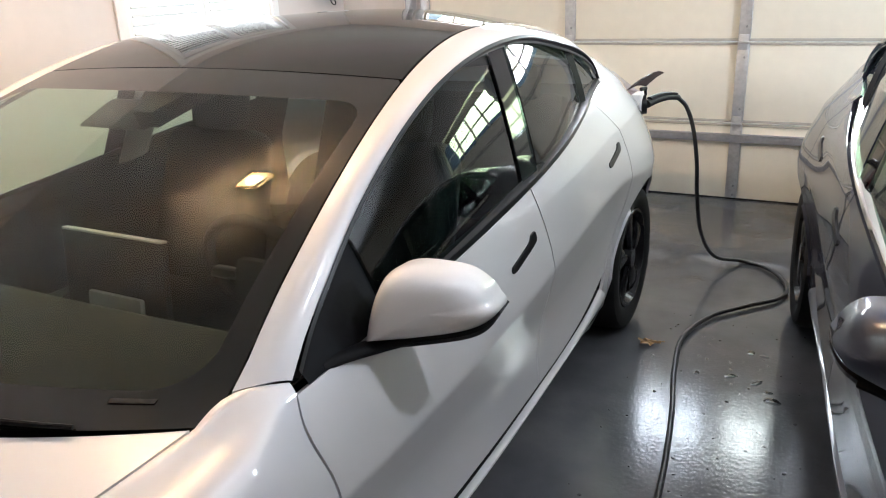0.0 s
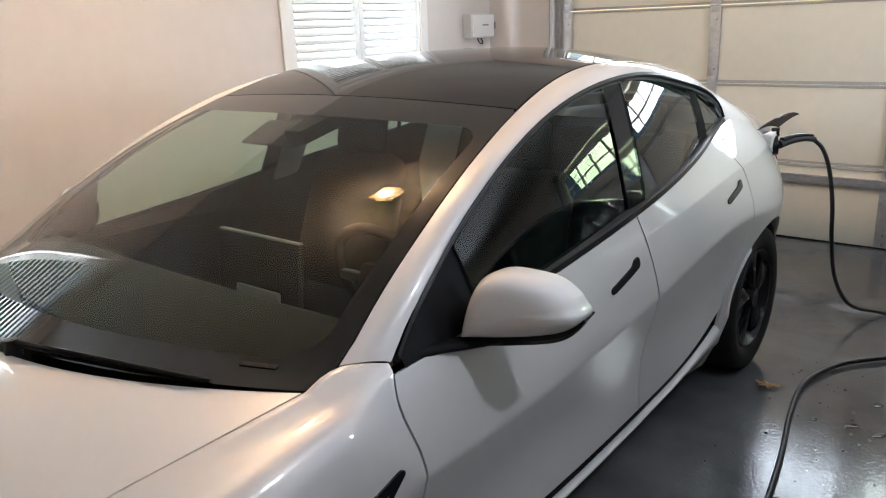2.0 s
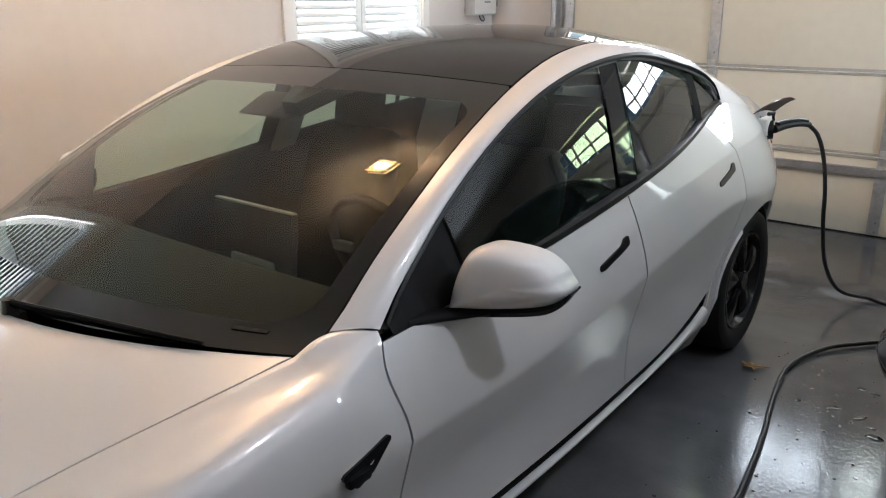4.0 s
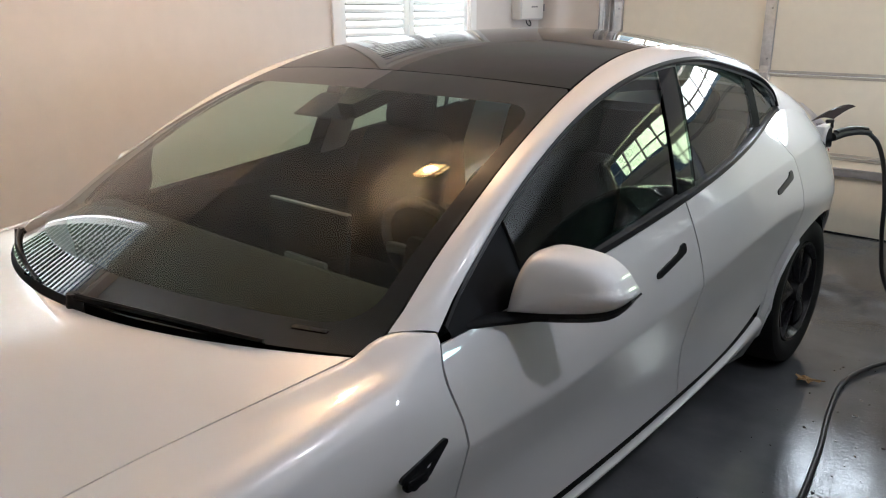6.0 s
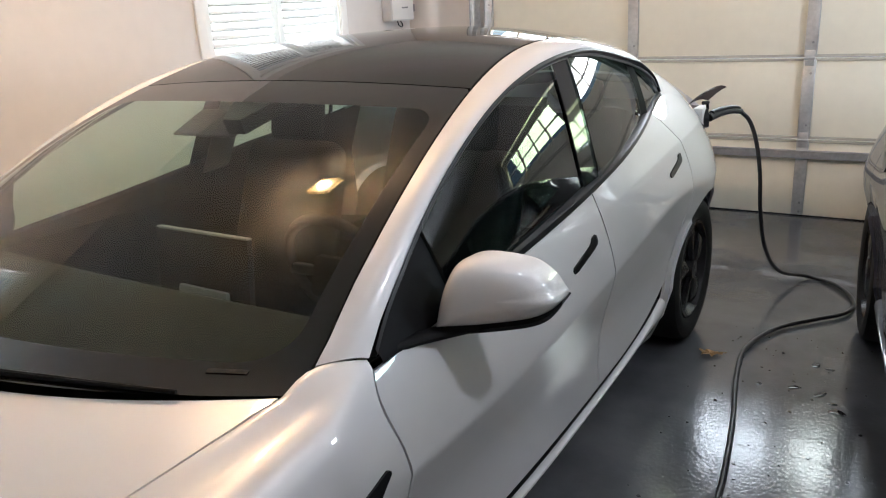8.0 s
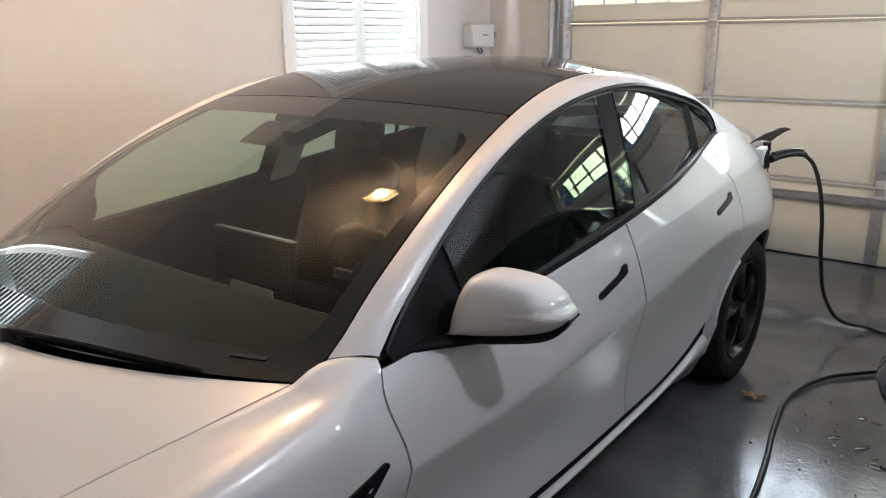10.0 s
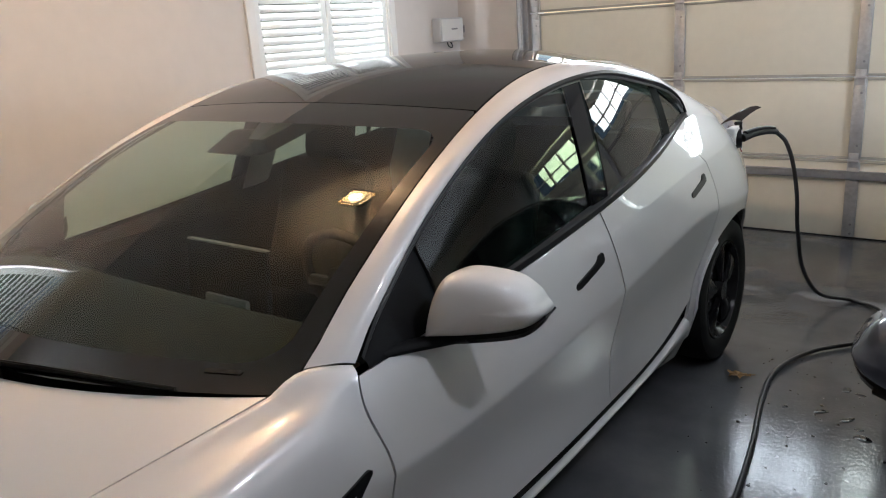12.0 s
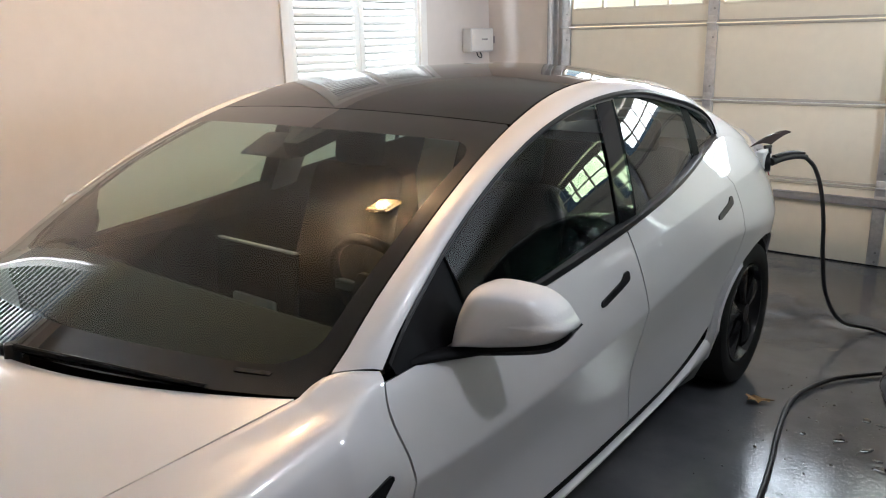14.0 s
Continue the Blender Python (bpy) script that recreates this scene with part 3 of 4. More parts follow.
def arch_grid(y_a, y_b, centre, radius, top, cut_from=None, cut_to=None, low=0.24, cols=40, rows=12):
    """The flank over a wheel: its lower edge runs round the arch."""
    ys = [y_a + (centre - radius - y_a) * k / 6 for k in range(6)]
    ys += [centre - radius * math.cos(math.pi * k / (cols - 1)) for k in range(cols)]
    ys += [centre + radius + (y_b - centre - radius) * (k + 1) / 6 for k in range(6)]
    grid = []
    for i in range(LEVELS if cut_from else 9):
        s = i / ((LEVELS if cut_from else 9) - 1)
        line = []
        for y in ys:
            d = radius ** 2 - (y - centre) ** 2
            zb = low if d <= 0 else max(low, 0.335 + math.sqrt(d))
            yy = y
            for _ in range(3):
                z = level(i, min(zb, crease(yy) - 0.02), yy, top(yy)) if cut_from else lerp(zb, top(yy), s)
                if cut_from:
                    yy = y + (cut_from(z) + 0.0022 - y_a) * ((y_b - y) / (y_b - y_a)) ** 3 * lerp(1.0, s ** 0.5, min(1.0, (y - y_a) / 0.2))
                if cut_to:
                    yy = y + (cut_to(z) - 0.0032 - y_b) * ((y - y_a) / (y_b - y_a)) ** 3 * lerp(1.0, s ** 0.5, min(1.0, (y_b - y) / 0.2))
            line.append((flank(yy, z), yy, z))
        grid.append(line)
    return grid


def dome(u, v, c0, c1, e0, e1, edge, mid):
    """A cambered surface across the car: u from -1 to 1 across, v from 0 to 1 along."""
    yc, ye = lerp(c0, c1, v), lerp(e0, e1, v)
    ex, ez = edge(ye)
    w = u * u
    return (ex * u, lerp(yc, ye, w), lerp(mid(yc), ez, w))


def bonnet_fall(a):
    """How far the bonnet has fallen from its crown at a share of its half width: a slope that grows, holds and turns up into the rim."""
    steps = np.linspace(0, 1, 201)
    slope = np.interp(steps, (0, 0.25, 0.5, 0.82, 1.0), (0, 0.85, 1.0, -0.32, -0.6))
    run = np.concatenate(([0], np.cumsum((slope[1:] + slope[:-1]) / 2)))
    return float(np.interp(a, steps, run / run[-1]))


def bonnet_point(u, v):
    """The bonnet: crowned at the windscreen, further forward with a raised rim along the wing gap."""
    x, y, z = dome(u, v, 0.073, -0.72, 0.352, -0.72, HOOD_EDGE, HOOD_MID)
    mid, edge = HOOD_MID(lerp(0.073, -0.72, v)), HOOD_EDGE(lerp(0.352, -0.72, v))[1]
    return (x, y, lerp(z, lerp(mid, edge, bonnet_fall(abs(u))), 0.7 * ease(0.05, 0.45, v)))


def windscreen(u, v):
    return dome(u, v, 0.085, 1.235, 0.362, 1.272, ROOF_EDGE, CENTRE)


def round_rect(u0, u1, v0, v1, r, n=8):
    """An outline with rounded corners, as (u, v)."""
    out = []
    ru, rv = r
    for cx, cy, a in ((u1 - ru, v1 - rv, 0), (u0 + ru, v1 - rv, 90), (u0 + ru, v0 + rv, 180), (u1 - ru, v0 + rv, 270)):
        for k in range(n + 1):
            t = radians(a + 90 * k / n)
            out.append((cx + ru * math.cos(t), cy + rv * math.sin(t)))
    return out


def dense(loop):
    out = []
    for (a, b), (c, d) in zip(loop, loop[1:] + loop[:1]):
        k = max(1, int(max(abs(c - a), abs(d - b)) / 0.06))
        out += [(lerp(a, c, i / k), lerp(b, d, i / k)) for i in range(k)]
    return out


def seat_parts(parent, x, y, inv):
    """A bucket seat with its headrest, as one piece."""
    bm = box_bm((x - 0.26, y - 0.28, 0.38), (x + 0.26, y + 0.26, 0.58), 0.07)
    back = box_bm((-0.25, -0.07, 0), (0.25, 0.07, 0.62), 0.065, segments=3)
    for v in back.verts:
        v.co.x *= 1 - 0.28 * max(0, v.co.z - 0.25)
    turn_bm(back, Matrix.Translation((x, y + 0.22, 0.50)) @ Matrix.Rotation(radians(-20), 4, "X"))
    head = box_bm((-0.12, -0.05, 0), (0.12, 0.05, 0.19), 0.045, segments=3)
    turn_bm(head, Matrix.Translation((x, y + 0.42, 1.075)) @ Matrix.Rotation(radians(-12), 4, "X"))
    for name, b in (("seat_cushion", bm), ("seat_back", back), ("headrest", head)):
        part(name, turn_bm(b, inv), "cloth", parent)


def wheel_parts(car, x, y, side, cover, inv):
    """A tyre with its rim and a five-spoke wheel cover."""
    outer, rad = x + 0.005, 0.335
    prof = [(0.215, -0.2), (0.235, -0.215), (0.29, -0.225), (0.318, -0.215), (0.331, -0.19), (0.335, -0.11), (0.331, -0.03), (0.318, -0.006), (0.29, 0.003), (0.24, -0.006), (0.228, -0.018)]
    n = 48
    bm = bmesh.new()
    rings = [[bm.verts.new((side * (outer + d), y + r * math.cos(k * math.tau / n), rad + r * math.sin(k * math.tau / n))) for k in range(n)] for r, d in prof]
    for a, b in zip(rings, rings[1:] + rings[:1]):
        for k in range(n):
            bm.faces.new((a[k], a[(k + 1) % n], b[(k + 1) % n], b[k]))
    tyre = part("tyre", turn_bm(bm, inv), "rubber", car, "black rubber tyre")
    bm = bmesh.new()
    prof = [(0.232, -0.02), (0.226, -0.008), (0.215, -0.008), (0.205, -0.03), (0.19, -0.06), (0.06, -0.05), (0.0, -0.045)]
    rings = [[bm.verts.new((side * (outer + d), y + r * math.cos(k * math.tau / n), rad + r * math.sin(k * math.tau / n))) for k in range(n)] for r, d in prof[:-1]]
    for a, b in zip(rings, rings[1:]):
        for k in range(n):
            bm.faces.new((a[k], a[(k + 1) % n], b[(k + 1) % n], b[k]))
    bm.faces.new(rings[-1])
    part("rim", turn_bm(bm, inv), cover, tyre)
    for s in range(5):
        t0 = math.tau * s / 5 + 0.35
        grid = []
        for i in range(7):
            r = lerp(0.045, 0.218, i / 6)
            half = lerp(0.35, 0.40, (i / 6) ** 0.7)
            line = []
            for j in range(9):
                a = t0 + half * (j / 4 - 1) + 0.25 * (r - 0.05)
                d = -0.012 - 0.016 * abs(j / 4 - 1) ** 2 - 0.016 * (i / 6 - 0.3) ** 2
                line.append((outer + d, y + r * math.cos(a), rad + r * math.sin(a)))
            grid.append(line)
        part("wheel_cover", turn_bm(sheet_bm(grid, 0.012, side), inv), cover, tyre)
    bm = cyl_bm((side * (outer - 0.04), y, rad), (side * (outer - 0.006), y, rad), 0.05, 0.042, 24)
    part("hub_cap", turn_bm(bm, inv), cover, tyre)


def mirror_parts(car, side, paint, inv, reach=1.0):
    """A door mirror swept back from the door: painted cap, black foot, arm, and the glass behind."""
    rim = [(0.872, 0.745, 0.905), (0.882, 0.752, 0.960), (0.895, 0.762, 1.006), (0.915, 0.776, 1.042), (0.950, 0.798, 1.055), (1.003, 0.83, 1.046), (1.045, 0.855, 1.030), (1.076, 0.873, 1.000), (1.089, 0.881, 0.976), (1.101, 0.885, 0.951), (1.075, 0.871, 0.923), (1.031, 0.847, 0.91), (0.955, 0.801, 0.904), (0.911, 0.772, 0.904)]
    rim = [(0.90 + (x - 0.90) * reach, y, z) for x, y, z in rim]
    line = smooth_line(rim + rim[:1], 61)[:-1]
    centre = Vector((0.989, 0.819, 0.968))
    out = Vector((0.16, -0.96, 0.07)).normalized()
    bm = bmesh.new()
    rings = []
    for k in range(11):
        r = math.sin(math.pi / 2 * (k + 1) / 11)
        rings.append([bm.verts.new(mirrored(centre + (p - centre) * r + out * 0.066 * (1 - r ** 5.0) ** 0.55, side)) for p in line])
    n = len(line)
    tip = bm.verts.new(mirrored(centre + out * 0.066, side))
    for k in range(n):
        bm.faces.new((tip, rings[0][k], rings[0][(k + 1) % n]))
    back = [bm.verts.new(mirrored(centre + (p - centre) * 0.985 + Vector((0, 0.035, 0)), side)) for p in line]
    for a, b in zip(rings, rings[1:] + [back]):
        for k in range(n):
            bm.faces.new((a[k], a[(k + 1) % n], b[(k + 1) % n], b[k]))
    shell = part("mirror_cap", turn_bm(bm, inv), paint, car, smooth=60)
    bm = bmesh.new()
    face = [bm.verts.new(mirrored(centre + (p - centre) * 0.97 + Vector((0, 0.030, 0)), side)) for p in line]
    bm.faces.new(face)
    part("mirror_glass", turn_bm(bm, inv), "chrome", shell, smooth=0)
    low = [(0.864, 0.733, 0.905), (0.872, 0.745, 0.905), (0.911, 0.772, 0.904), (0.955, 0.801, 0.904), (1.031, 0.847, 0.910), (1.075, 0.871, 0.923), (1.098, 0.883, 0.944)]
    low = smooth_line([(0.90 + (x - 0.90) * reach, y, z) for x, y, z in low], 22)
    rows = []
    for k, p in enumerate(low):
        f = 1 - max(0, (k / 21 - 0.7) / 0.3) ** 2 * 0.8
        rows.append([p + Vector((0, -0.022 * f, 0.003)), p + Vector((0.004, -0.030 * f, -0.006 * f)), p + Vector((0.004, -0.018 * f, -0.019 * f)), p + Vector((0, 0.03, -0.021 * f)), p + Vector((0, 0.05, 0.0))])
    part("mirror_foot", turn_bm(sheet_bm(rows, 0.005, side), inv), "gloss_black", shell)
    arm = tube_bm([(side * x, y, z) for x, y, z in smooth_line([(0.845, 0.61, 0.905), (0.865, 0.66, 0.904), (0.90, 0.735, 0.897), (0.95, 0.79, 0.90), (1.0, 0.82, 0.905)], 14)], lambda t: 0.026 - 0.008 * t, 12, flat=0.62)
    part("mirror_arm", turn_bm(arm, inv), "matte_black", shell)


def mirrored(p, side):
    return Vector((p[0] * side, p[1], p[2]))


def handle_parts(car, side, y, z, rise, inv):
    """A flush door handle in its recess: a slim black bar with a raised paddle end."""
    outline = [(-0.095, -0.012), (-0.090, -0.020), (-0.070, -0.022), (0.02, -0.012), (0.065, -0.006), (0.085, -0.002), (0.092, 0.006), (0.090, 0.024), (0.082, 0.029), (0.058, 0.028), (0.048, 0.018), (0.036, 0.012), (-0.03, 0.004), (-0.088, -0.003)]
    bm = bmesh.new()
    pts = [(y + a, z + b + rise * a) for a, b in outline]
    top = [bm.verts.new((side * (flank(p, q) + 0.0045), p, q)) for p, q in pts]
    low = [bm.verts.new((side * (flank(p, q) - 0.012), p, q)) for p, q in pts]
    bm.faces.new(top)
    bm.faces.new(low[::-1])
    for k in range(len(pts)):
        q = (k + 1) % len(pts)
        bm.faces.new((top[k], top[q], low[q], low[k]))
    bmesh.ops.triangulate(bm, faces=[f for f in bm.faces if len(f.verts) > 4])
    return part("door_handle", turn_bm(bm, inv), "trim_black", car, "flush black door handle", smooth=20)


def sedan(name, label, paint, place, trim, side_glass, cover, shift=0.0, back=0.0):
    """A four-door saloon with glass roof; place: the pose of its front axle on the ground."""
    car = thing(name, label, "car")
    inv = Matrix.Identity(4)

    def add(nm, bm, mat, par=car, lab="", smooth=40):
        return part(nm, bm, mat, par, lab, smooth)

    # bonnet and glass across the car
    us = [k / 16 - 1 for k in range(33)]
    fine = [k / 32 - 1 for k in range(65)]
    hood = [[bonnet_point(u * 0.9955, v / 24) for u in fine] for v in range(25)]
    add("bonnet", sheet_bm(hood, 0.012), paint)
    inner = dense(round_rect(-0.942, 0.942, 0.082, 0.872, (0.11, 0.09)))
    # the black band round the glass, and the clear glass in it
    outer = []
    for a, b in inner:
        k = max(abs(a) / 0.942, abs(b - 0.477) / 0.395)
        outer.append((max(-1.0, min(1.0, a / 0.942 / k)), 0.5 + max(-0.5, min(0.5, (b - 0.477) / 0.79 / k))))
    bm = bmesh.new()
    loops = []
    for t in (0, 0.33, 0.66, 1):
        loops.append([bm.verts.new(windscreen(lerp(p[0], q[0], t), lerp(p[1], q[1], t))) for p, q in zip(outer, inner)])
    for a, b in zip(loops, loops[1:]):
        for k in range(len(a)):
            q = (k + 1) % len(a)
            bm.faces.new((a[k], a[q], b[q], b[k]))
    band = add("windscreen", bm, "band_glass", car, "windscreen with a black printed border")
    bm = bmesh.new()
    loops = []
    for t in (1, 0.86, 0.7, 0.54, 0.38, 0.22, 0.06):
        loops.append([bm.verts.new(windscreen(a * t, 0.477 + (b - 0.477) * t)) for a, b in inner])
    for a, b in zip(loops, loops[1:]):
        for k in range(len(a)):
            q = (k + 1) % len(a)
            bm.faces.new((a[k], a[q], b[q], b[k]))
    bm.faces.new(loops[-1])
    g = add("pane", bm, "windscreen", band)
    g.visible_shadow = False
    roof = [[dome(u * 0.995, v / 24, 1.240, 2.42, 1.277, 2.42, ROOF_EDGE, CENTRE) for u in us] for v in range(25)]
    add("roof", sheet_bm(roof, 0.01), "roof_glass", car, "dark tinted glass roof")
    rear = [[dome(u * 0.94, v / 14, 2.426, 3.42, 2.426, 3.36, ROOF_EDGE, CENTRE) for u in us] for v in range(15)]
    g = add("rear_window", sheet_bm(rear), side_glass)
    boot = [[dome(u * 0.98, v / 6, 3.425, 3.75, 3.365, 3.68, ROOF_EDGE, CENTRE) for u in us] for v in range(7)]
    add("boot_lid", sheet_bm(boot, 0.012), paint)

    # under-body shell that closes the gaps behind the panels
    hull = []
    for k in range(48):
        y = lerp(-0.70, 3.72, k / 47)
        w = WIDTH(y) - 0.10
        zt = 0.60 if y < 0.35 or y > 2.5 else 0.55
        arch = any(abs(y - c) < 0.40 for c in (0, 2.875))
        w = min(w, 0.60) if arch else w
        hull.append([(-w, y, zt), (-w, y, 0.20), (-w * 0.8, y, 0.16), (0, y, 0.155), (w * 0.8, y, 0.16), (w, y, 0.20), (w, y, zt)])
    add("floor_pan", sheet_bm(hull), "plastic", car)

    for side in (1, -1):
        # front wing: flank part over the wheel and the shoulder rolled into the bonnet gap
        low = arch_grid(-0.70, 0.546, 0.0, 0.378, crease, None, CUT_A)
        rows = [wing_section(y) for y in [p[1] for p in low[-1]]]
        top = []
        for i in range(1, len(rows[0])):
            line = []
            for (x, z), y in zip([r[i] for r in rows], [p[1] for p in low[-1]]):
                last = low[-1][-1][1]
                line.append((x, y + (CUT_A(z) - 0.0032 - last) * max(0.0, (y + 0.1) / (last + 0.1)) ** 3, z))
            top.append(line)
        # dark strip added under the bonnet gap, its shade put in as colour
        seal = [[(HOOD_EDGE(y)[0] + d, y, HOOD_EDGE(y)[1] - 0.018) for y in np.linspace(-0.7, 0.355, 24)] for d in (-0.02, 0.0, 0.02)]
        add("bonnet_gap_shade", sheet_bm(seal, 0, side), "rubber")
        wing = add("front_wing", sheet_bm(low + top, 0.012, side), paint)
        # doors
        drop = 0.0 if side == 1 else 0.033
        sill = lambda y: 0.298 + sill_rise(y)  # noqa: E731
        belt = lambda y: BELT(y)[1] - drop  # noqa: E731
        add("front_door", sheet_bm(panel_grid(CUT_A, CUT_B, sill, belt), 0.014, side), paint)
        add("rear_door", sheet_bm(panel_grid(CUT_B, CUT_C, sill, belt), 0.014, side), paint)
        rows = [[(flank(y, z + sill_rise(y)) + d, y, z + sill_rise(y) * (z - 0.165) / 0.10) for y in np.linspace(0.40, 2.43, 40)] for z, d in ((0.165, -0.034), (0.20, -0.012), (0.228, 0.006), (0.245, 0.013), (0.253, 0.010), (0.258, 0.0), (0.260, -0.012))]
        lip = add("sill", sheet_bm(rows, 0.01, side), paint)
        # black strip that paints in the shade between doors and sill lip
        rows = [[(flank(y, z + sill_rise(y)) + d, y, z + sill_rise(y) * 0.9) for y in np.linspace(0.42, 2.43, 40)] for z, d in ((0.256, -0.008), (0.259, -0.02), (0.262, -0.04), (0.272, -0.05), (0.30, -0.055))]
        add("sill_shade_strip", sheet_bm(rows, 0, side), "trim_black", lip, "dark strip under the doors, the shade of the recess painted in")
        quarter = arch_grid(2.412, 3.66, 2.875, 0.378, lambda y: BELT(y)[1], CUT_C, None)
        add("rear_wing", sheet_bm(quarter, 0.012, side), paint)
        # black strips added behind the door gaps, painting in their shade
        for cut, top_z in ((CUT_A, 0.88), (CUT_B, 1.0), (CUT_C, 1.07)):
            strip_ = [[(flank(cut(z), z) - 0.0125, cut(z) + d, z) for d in (-0.012, 0.0, 0.012)] for z in np.linspace(0.345 if cut is not CUT_C else 0.50, top_z, 24)]
            add("door_gap_shade", sheet_bm(strip_, 0, side), "matte_black")
        # dark wheel houses
        for c in (0.0, 2.875):
            house = [[(x, c - 0.375 * math.cos(math.pi * k / 20), 0.335 + 0.375 * math.sin(math.pi * k / 20)) for k in range(21)] for x in (0.58, 0.75, 0.862)]
            add("wheel_house", sheet_bm(house, 0, side), "plastic")
            disc = [[(0.60, c - 0.375 * math.cos(math.pi * k / 20) * r, 0.335 + 0.375 * math.sin(math.pi * k / 20) * r) for k in range(21)] for r in (0.02, 1.0)]
            add("wheel_house", sheet_bm(disc, 0, side), "plastic")
        # pillar and roof rail
        rail = []
        for k in range(60):
            s = k / 59
            ya, yb = lerp(0.440, 3.62, s), (lerp(0.551, 2.66, min(1, s / 0.70)) if s < 0.70 else lerp(2.66, 3.64, (s - 0.70) / 0.30))
            a = np.array((ROOF_EDGE(ya)[0] + 0.004, ya, ROOF_EDGE(ya)[1] - 0.001))
            bx, bz = GLASS_TOP(yb) if yb <= 2.66 else BELT(yb)
            b = np.array((bx, yb, bz))
            if k < 3:
                b = b + (1 - k / 3) * np.array((0.002, -0.022, -0.010))
            d = b - a
            out = np.cross(d, (0, 1, 0.3))
            out *= np.sign(out[0]) / (np.linalg.norm(out) + 1e-9)
            bulge = 0.09 * np.linalg.norm(d)
            rail.append([tuple(a + d * t + out * bulge * 4 * t * (1 - t) * (0.35 + 1.0 * t)) for t in [q / 10 for q in range(11)]])
        add("roof_pillar", sheet_bm(rail, 0.012, side), paint)
        # side glass
        def glass_point(y, t, inset=0.004):
            bx, bz = BELT(y)
            tx, tz = GLASS_TOP(min(y, 2.66))
            bow = 0.008 * 4 * t * (1 - t)
            return (lerp(bx, tx, t) - inset - 0.021 * t + bow, y, lerp(bz - drop, tz, t))

        def pane(nm, y0, y1, lean0, lean1, mat, inset=0.004, t0=0.06, t1=0.97, par=car, turned=0.0):
            rows = [[glass_point(lerp(y0 + lean0 * t, y1 + lean1 * t, q / 12), t, inset + turned * q / 12) for q in range(13)] for t in np.linspace(t0, t1, 10)]
            return add(nm, sheet_bm(rows, 0, side), mat, par)

        # one side takes the darkened tint, the other the brightened one
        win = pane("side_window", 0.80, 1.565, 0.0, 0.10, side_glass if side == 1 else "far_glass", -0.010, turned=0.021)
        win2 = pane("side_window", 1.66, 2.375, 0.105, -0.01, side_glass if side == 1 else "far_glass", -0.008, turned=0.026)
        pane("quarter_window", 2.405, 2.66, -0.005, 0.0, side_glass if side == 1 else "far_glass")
        pane("door_pillar", 1.560, 1.665, 0.10, 0.105, "gloss_black", 0.004, 0.05, 0.985, turned=-0.006)
        pane("window_divider", 2.37, 2.41, -0.01, -0.005, "matte_black", 0.016, 0.05, 0.985, turned=-0.014)
        pane("mirror_base", 0.555, 0.80, 0.0, 0.0, "matte_black", 0.001, 0.02, 0.985)
        # trim strips round the side glass
        upper, lower = [], []
        for k in range(70):
            y = lerp(0.549, 2.658, k / 69)
            x, z = GLASS_TOP(y)
            f = max(0.15, min(1.0, (2.66 - y) / 0.35))
            upper.append([(x + 0.003, y, z + 0.003), (x + 0.008, y, z - 0.006 * f), (x + 0.004, y, z - 0.014 * f), (x - 0.027 * f, y, z - 0.018 * f)])
        for k in range(70):
            y = lerp(0.80, 2.658, k / 69)
            x, z = BELT(y)
            z -= drop
            lower.append([(x - 0.002, y, z + 0.001), (x + 0.005, y, z + 0.006), (x + 0.003, y, z + 0.022), (x - 0.003, y, z + 0.027), (x - 0.020, y, z + 0.030)])
        edge_ = add("window_trim", sheet_bm(upper, 0, side), trim)
        bead = [(side * (GLASS_TOP(y)[0] - 0.010 * min(1.0, (2.66 - y) / 0.3 + 0.2)), y, GLASS_TOP(y)[1] - 0.019 * min(1.0, (2.66 - y) / 0.3 + 0.2)) for y in np.linspace(0.64, 2.64, 60)]
        add("window_bead", tube_bm(bead, 0.0045, 8), "bead" if trim == "trim_black" else "chrome", edge_, "satin grey bead along the window edge")
        add("belt_trim", sheet_bm(lower, 0, side), trim)
        mirror_parts(car, side, paint, Matrix.Translation((0, back, 0)), 1.0 if back == 0 else 0.72)
        handle_parts(car, side, 1.462 + shift, 0.846, 0.10, inv)
        handle_parts(car, side, 2.435, 0.908, 0.08, inv)
        # inner door and dark lining
        lining = [[(flank(y, z) - 0.07, y, z) for y in np.linspace(0.5, 2.6, 12)] for z in (0.30, 0.6, 0.86, 0.87)]
        lining.append([(BELT(y)[0] - 0.012, y, BELT(y)[1] + 0.012 - drop) for y in np.linspace(0.5, 2.6, 12)])
        add("door_lining", sheet_bm(lining, 0, side), "cloth")
        rail_in = [[(lerp(GLASS_TOP(y)[0], ROOF_EDGE(y)[0], t) - 0.03, y, lerp(GLASS_TOP(y)[1], ROOF_EDGE(y)[1], t) - 0.02) for y in np.linspace(0.62, 2.65, 24)] for t in (0.05, 0.5, 1)]
        add("pillar_lining", sheet_bm(rail_in, 0, side), "cloth")
        trim_in = [[(lerp(BELT(y)[0], GLASS_TOP(y)[0], t) - 0.045 - 0.012 * math.sin(math.pi * (y - 1.60) / 0.14), y + 0.11 * t, lerp(BELT(y)[1] - 0.05, GLASS_TOP(y)[1], t)) for t in np.linspace(0, 0.92, 8)] for y in np.linspace(1.60, 1.74, 7)]
        if side == -1:
            add("pillar_trim", sheet_bm(trim_in, 0.006, side), "dull_grey", car, "grey inner trim of the door pillar")
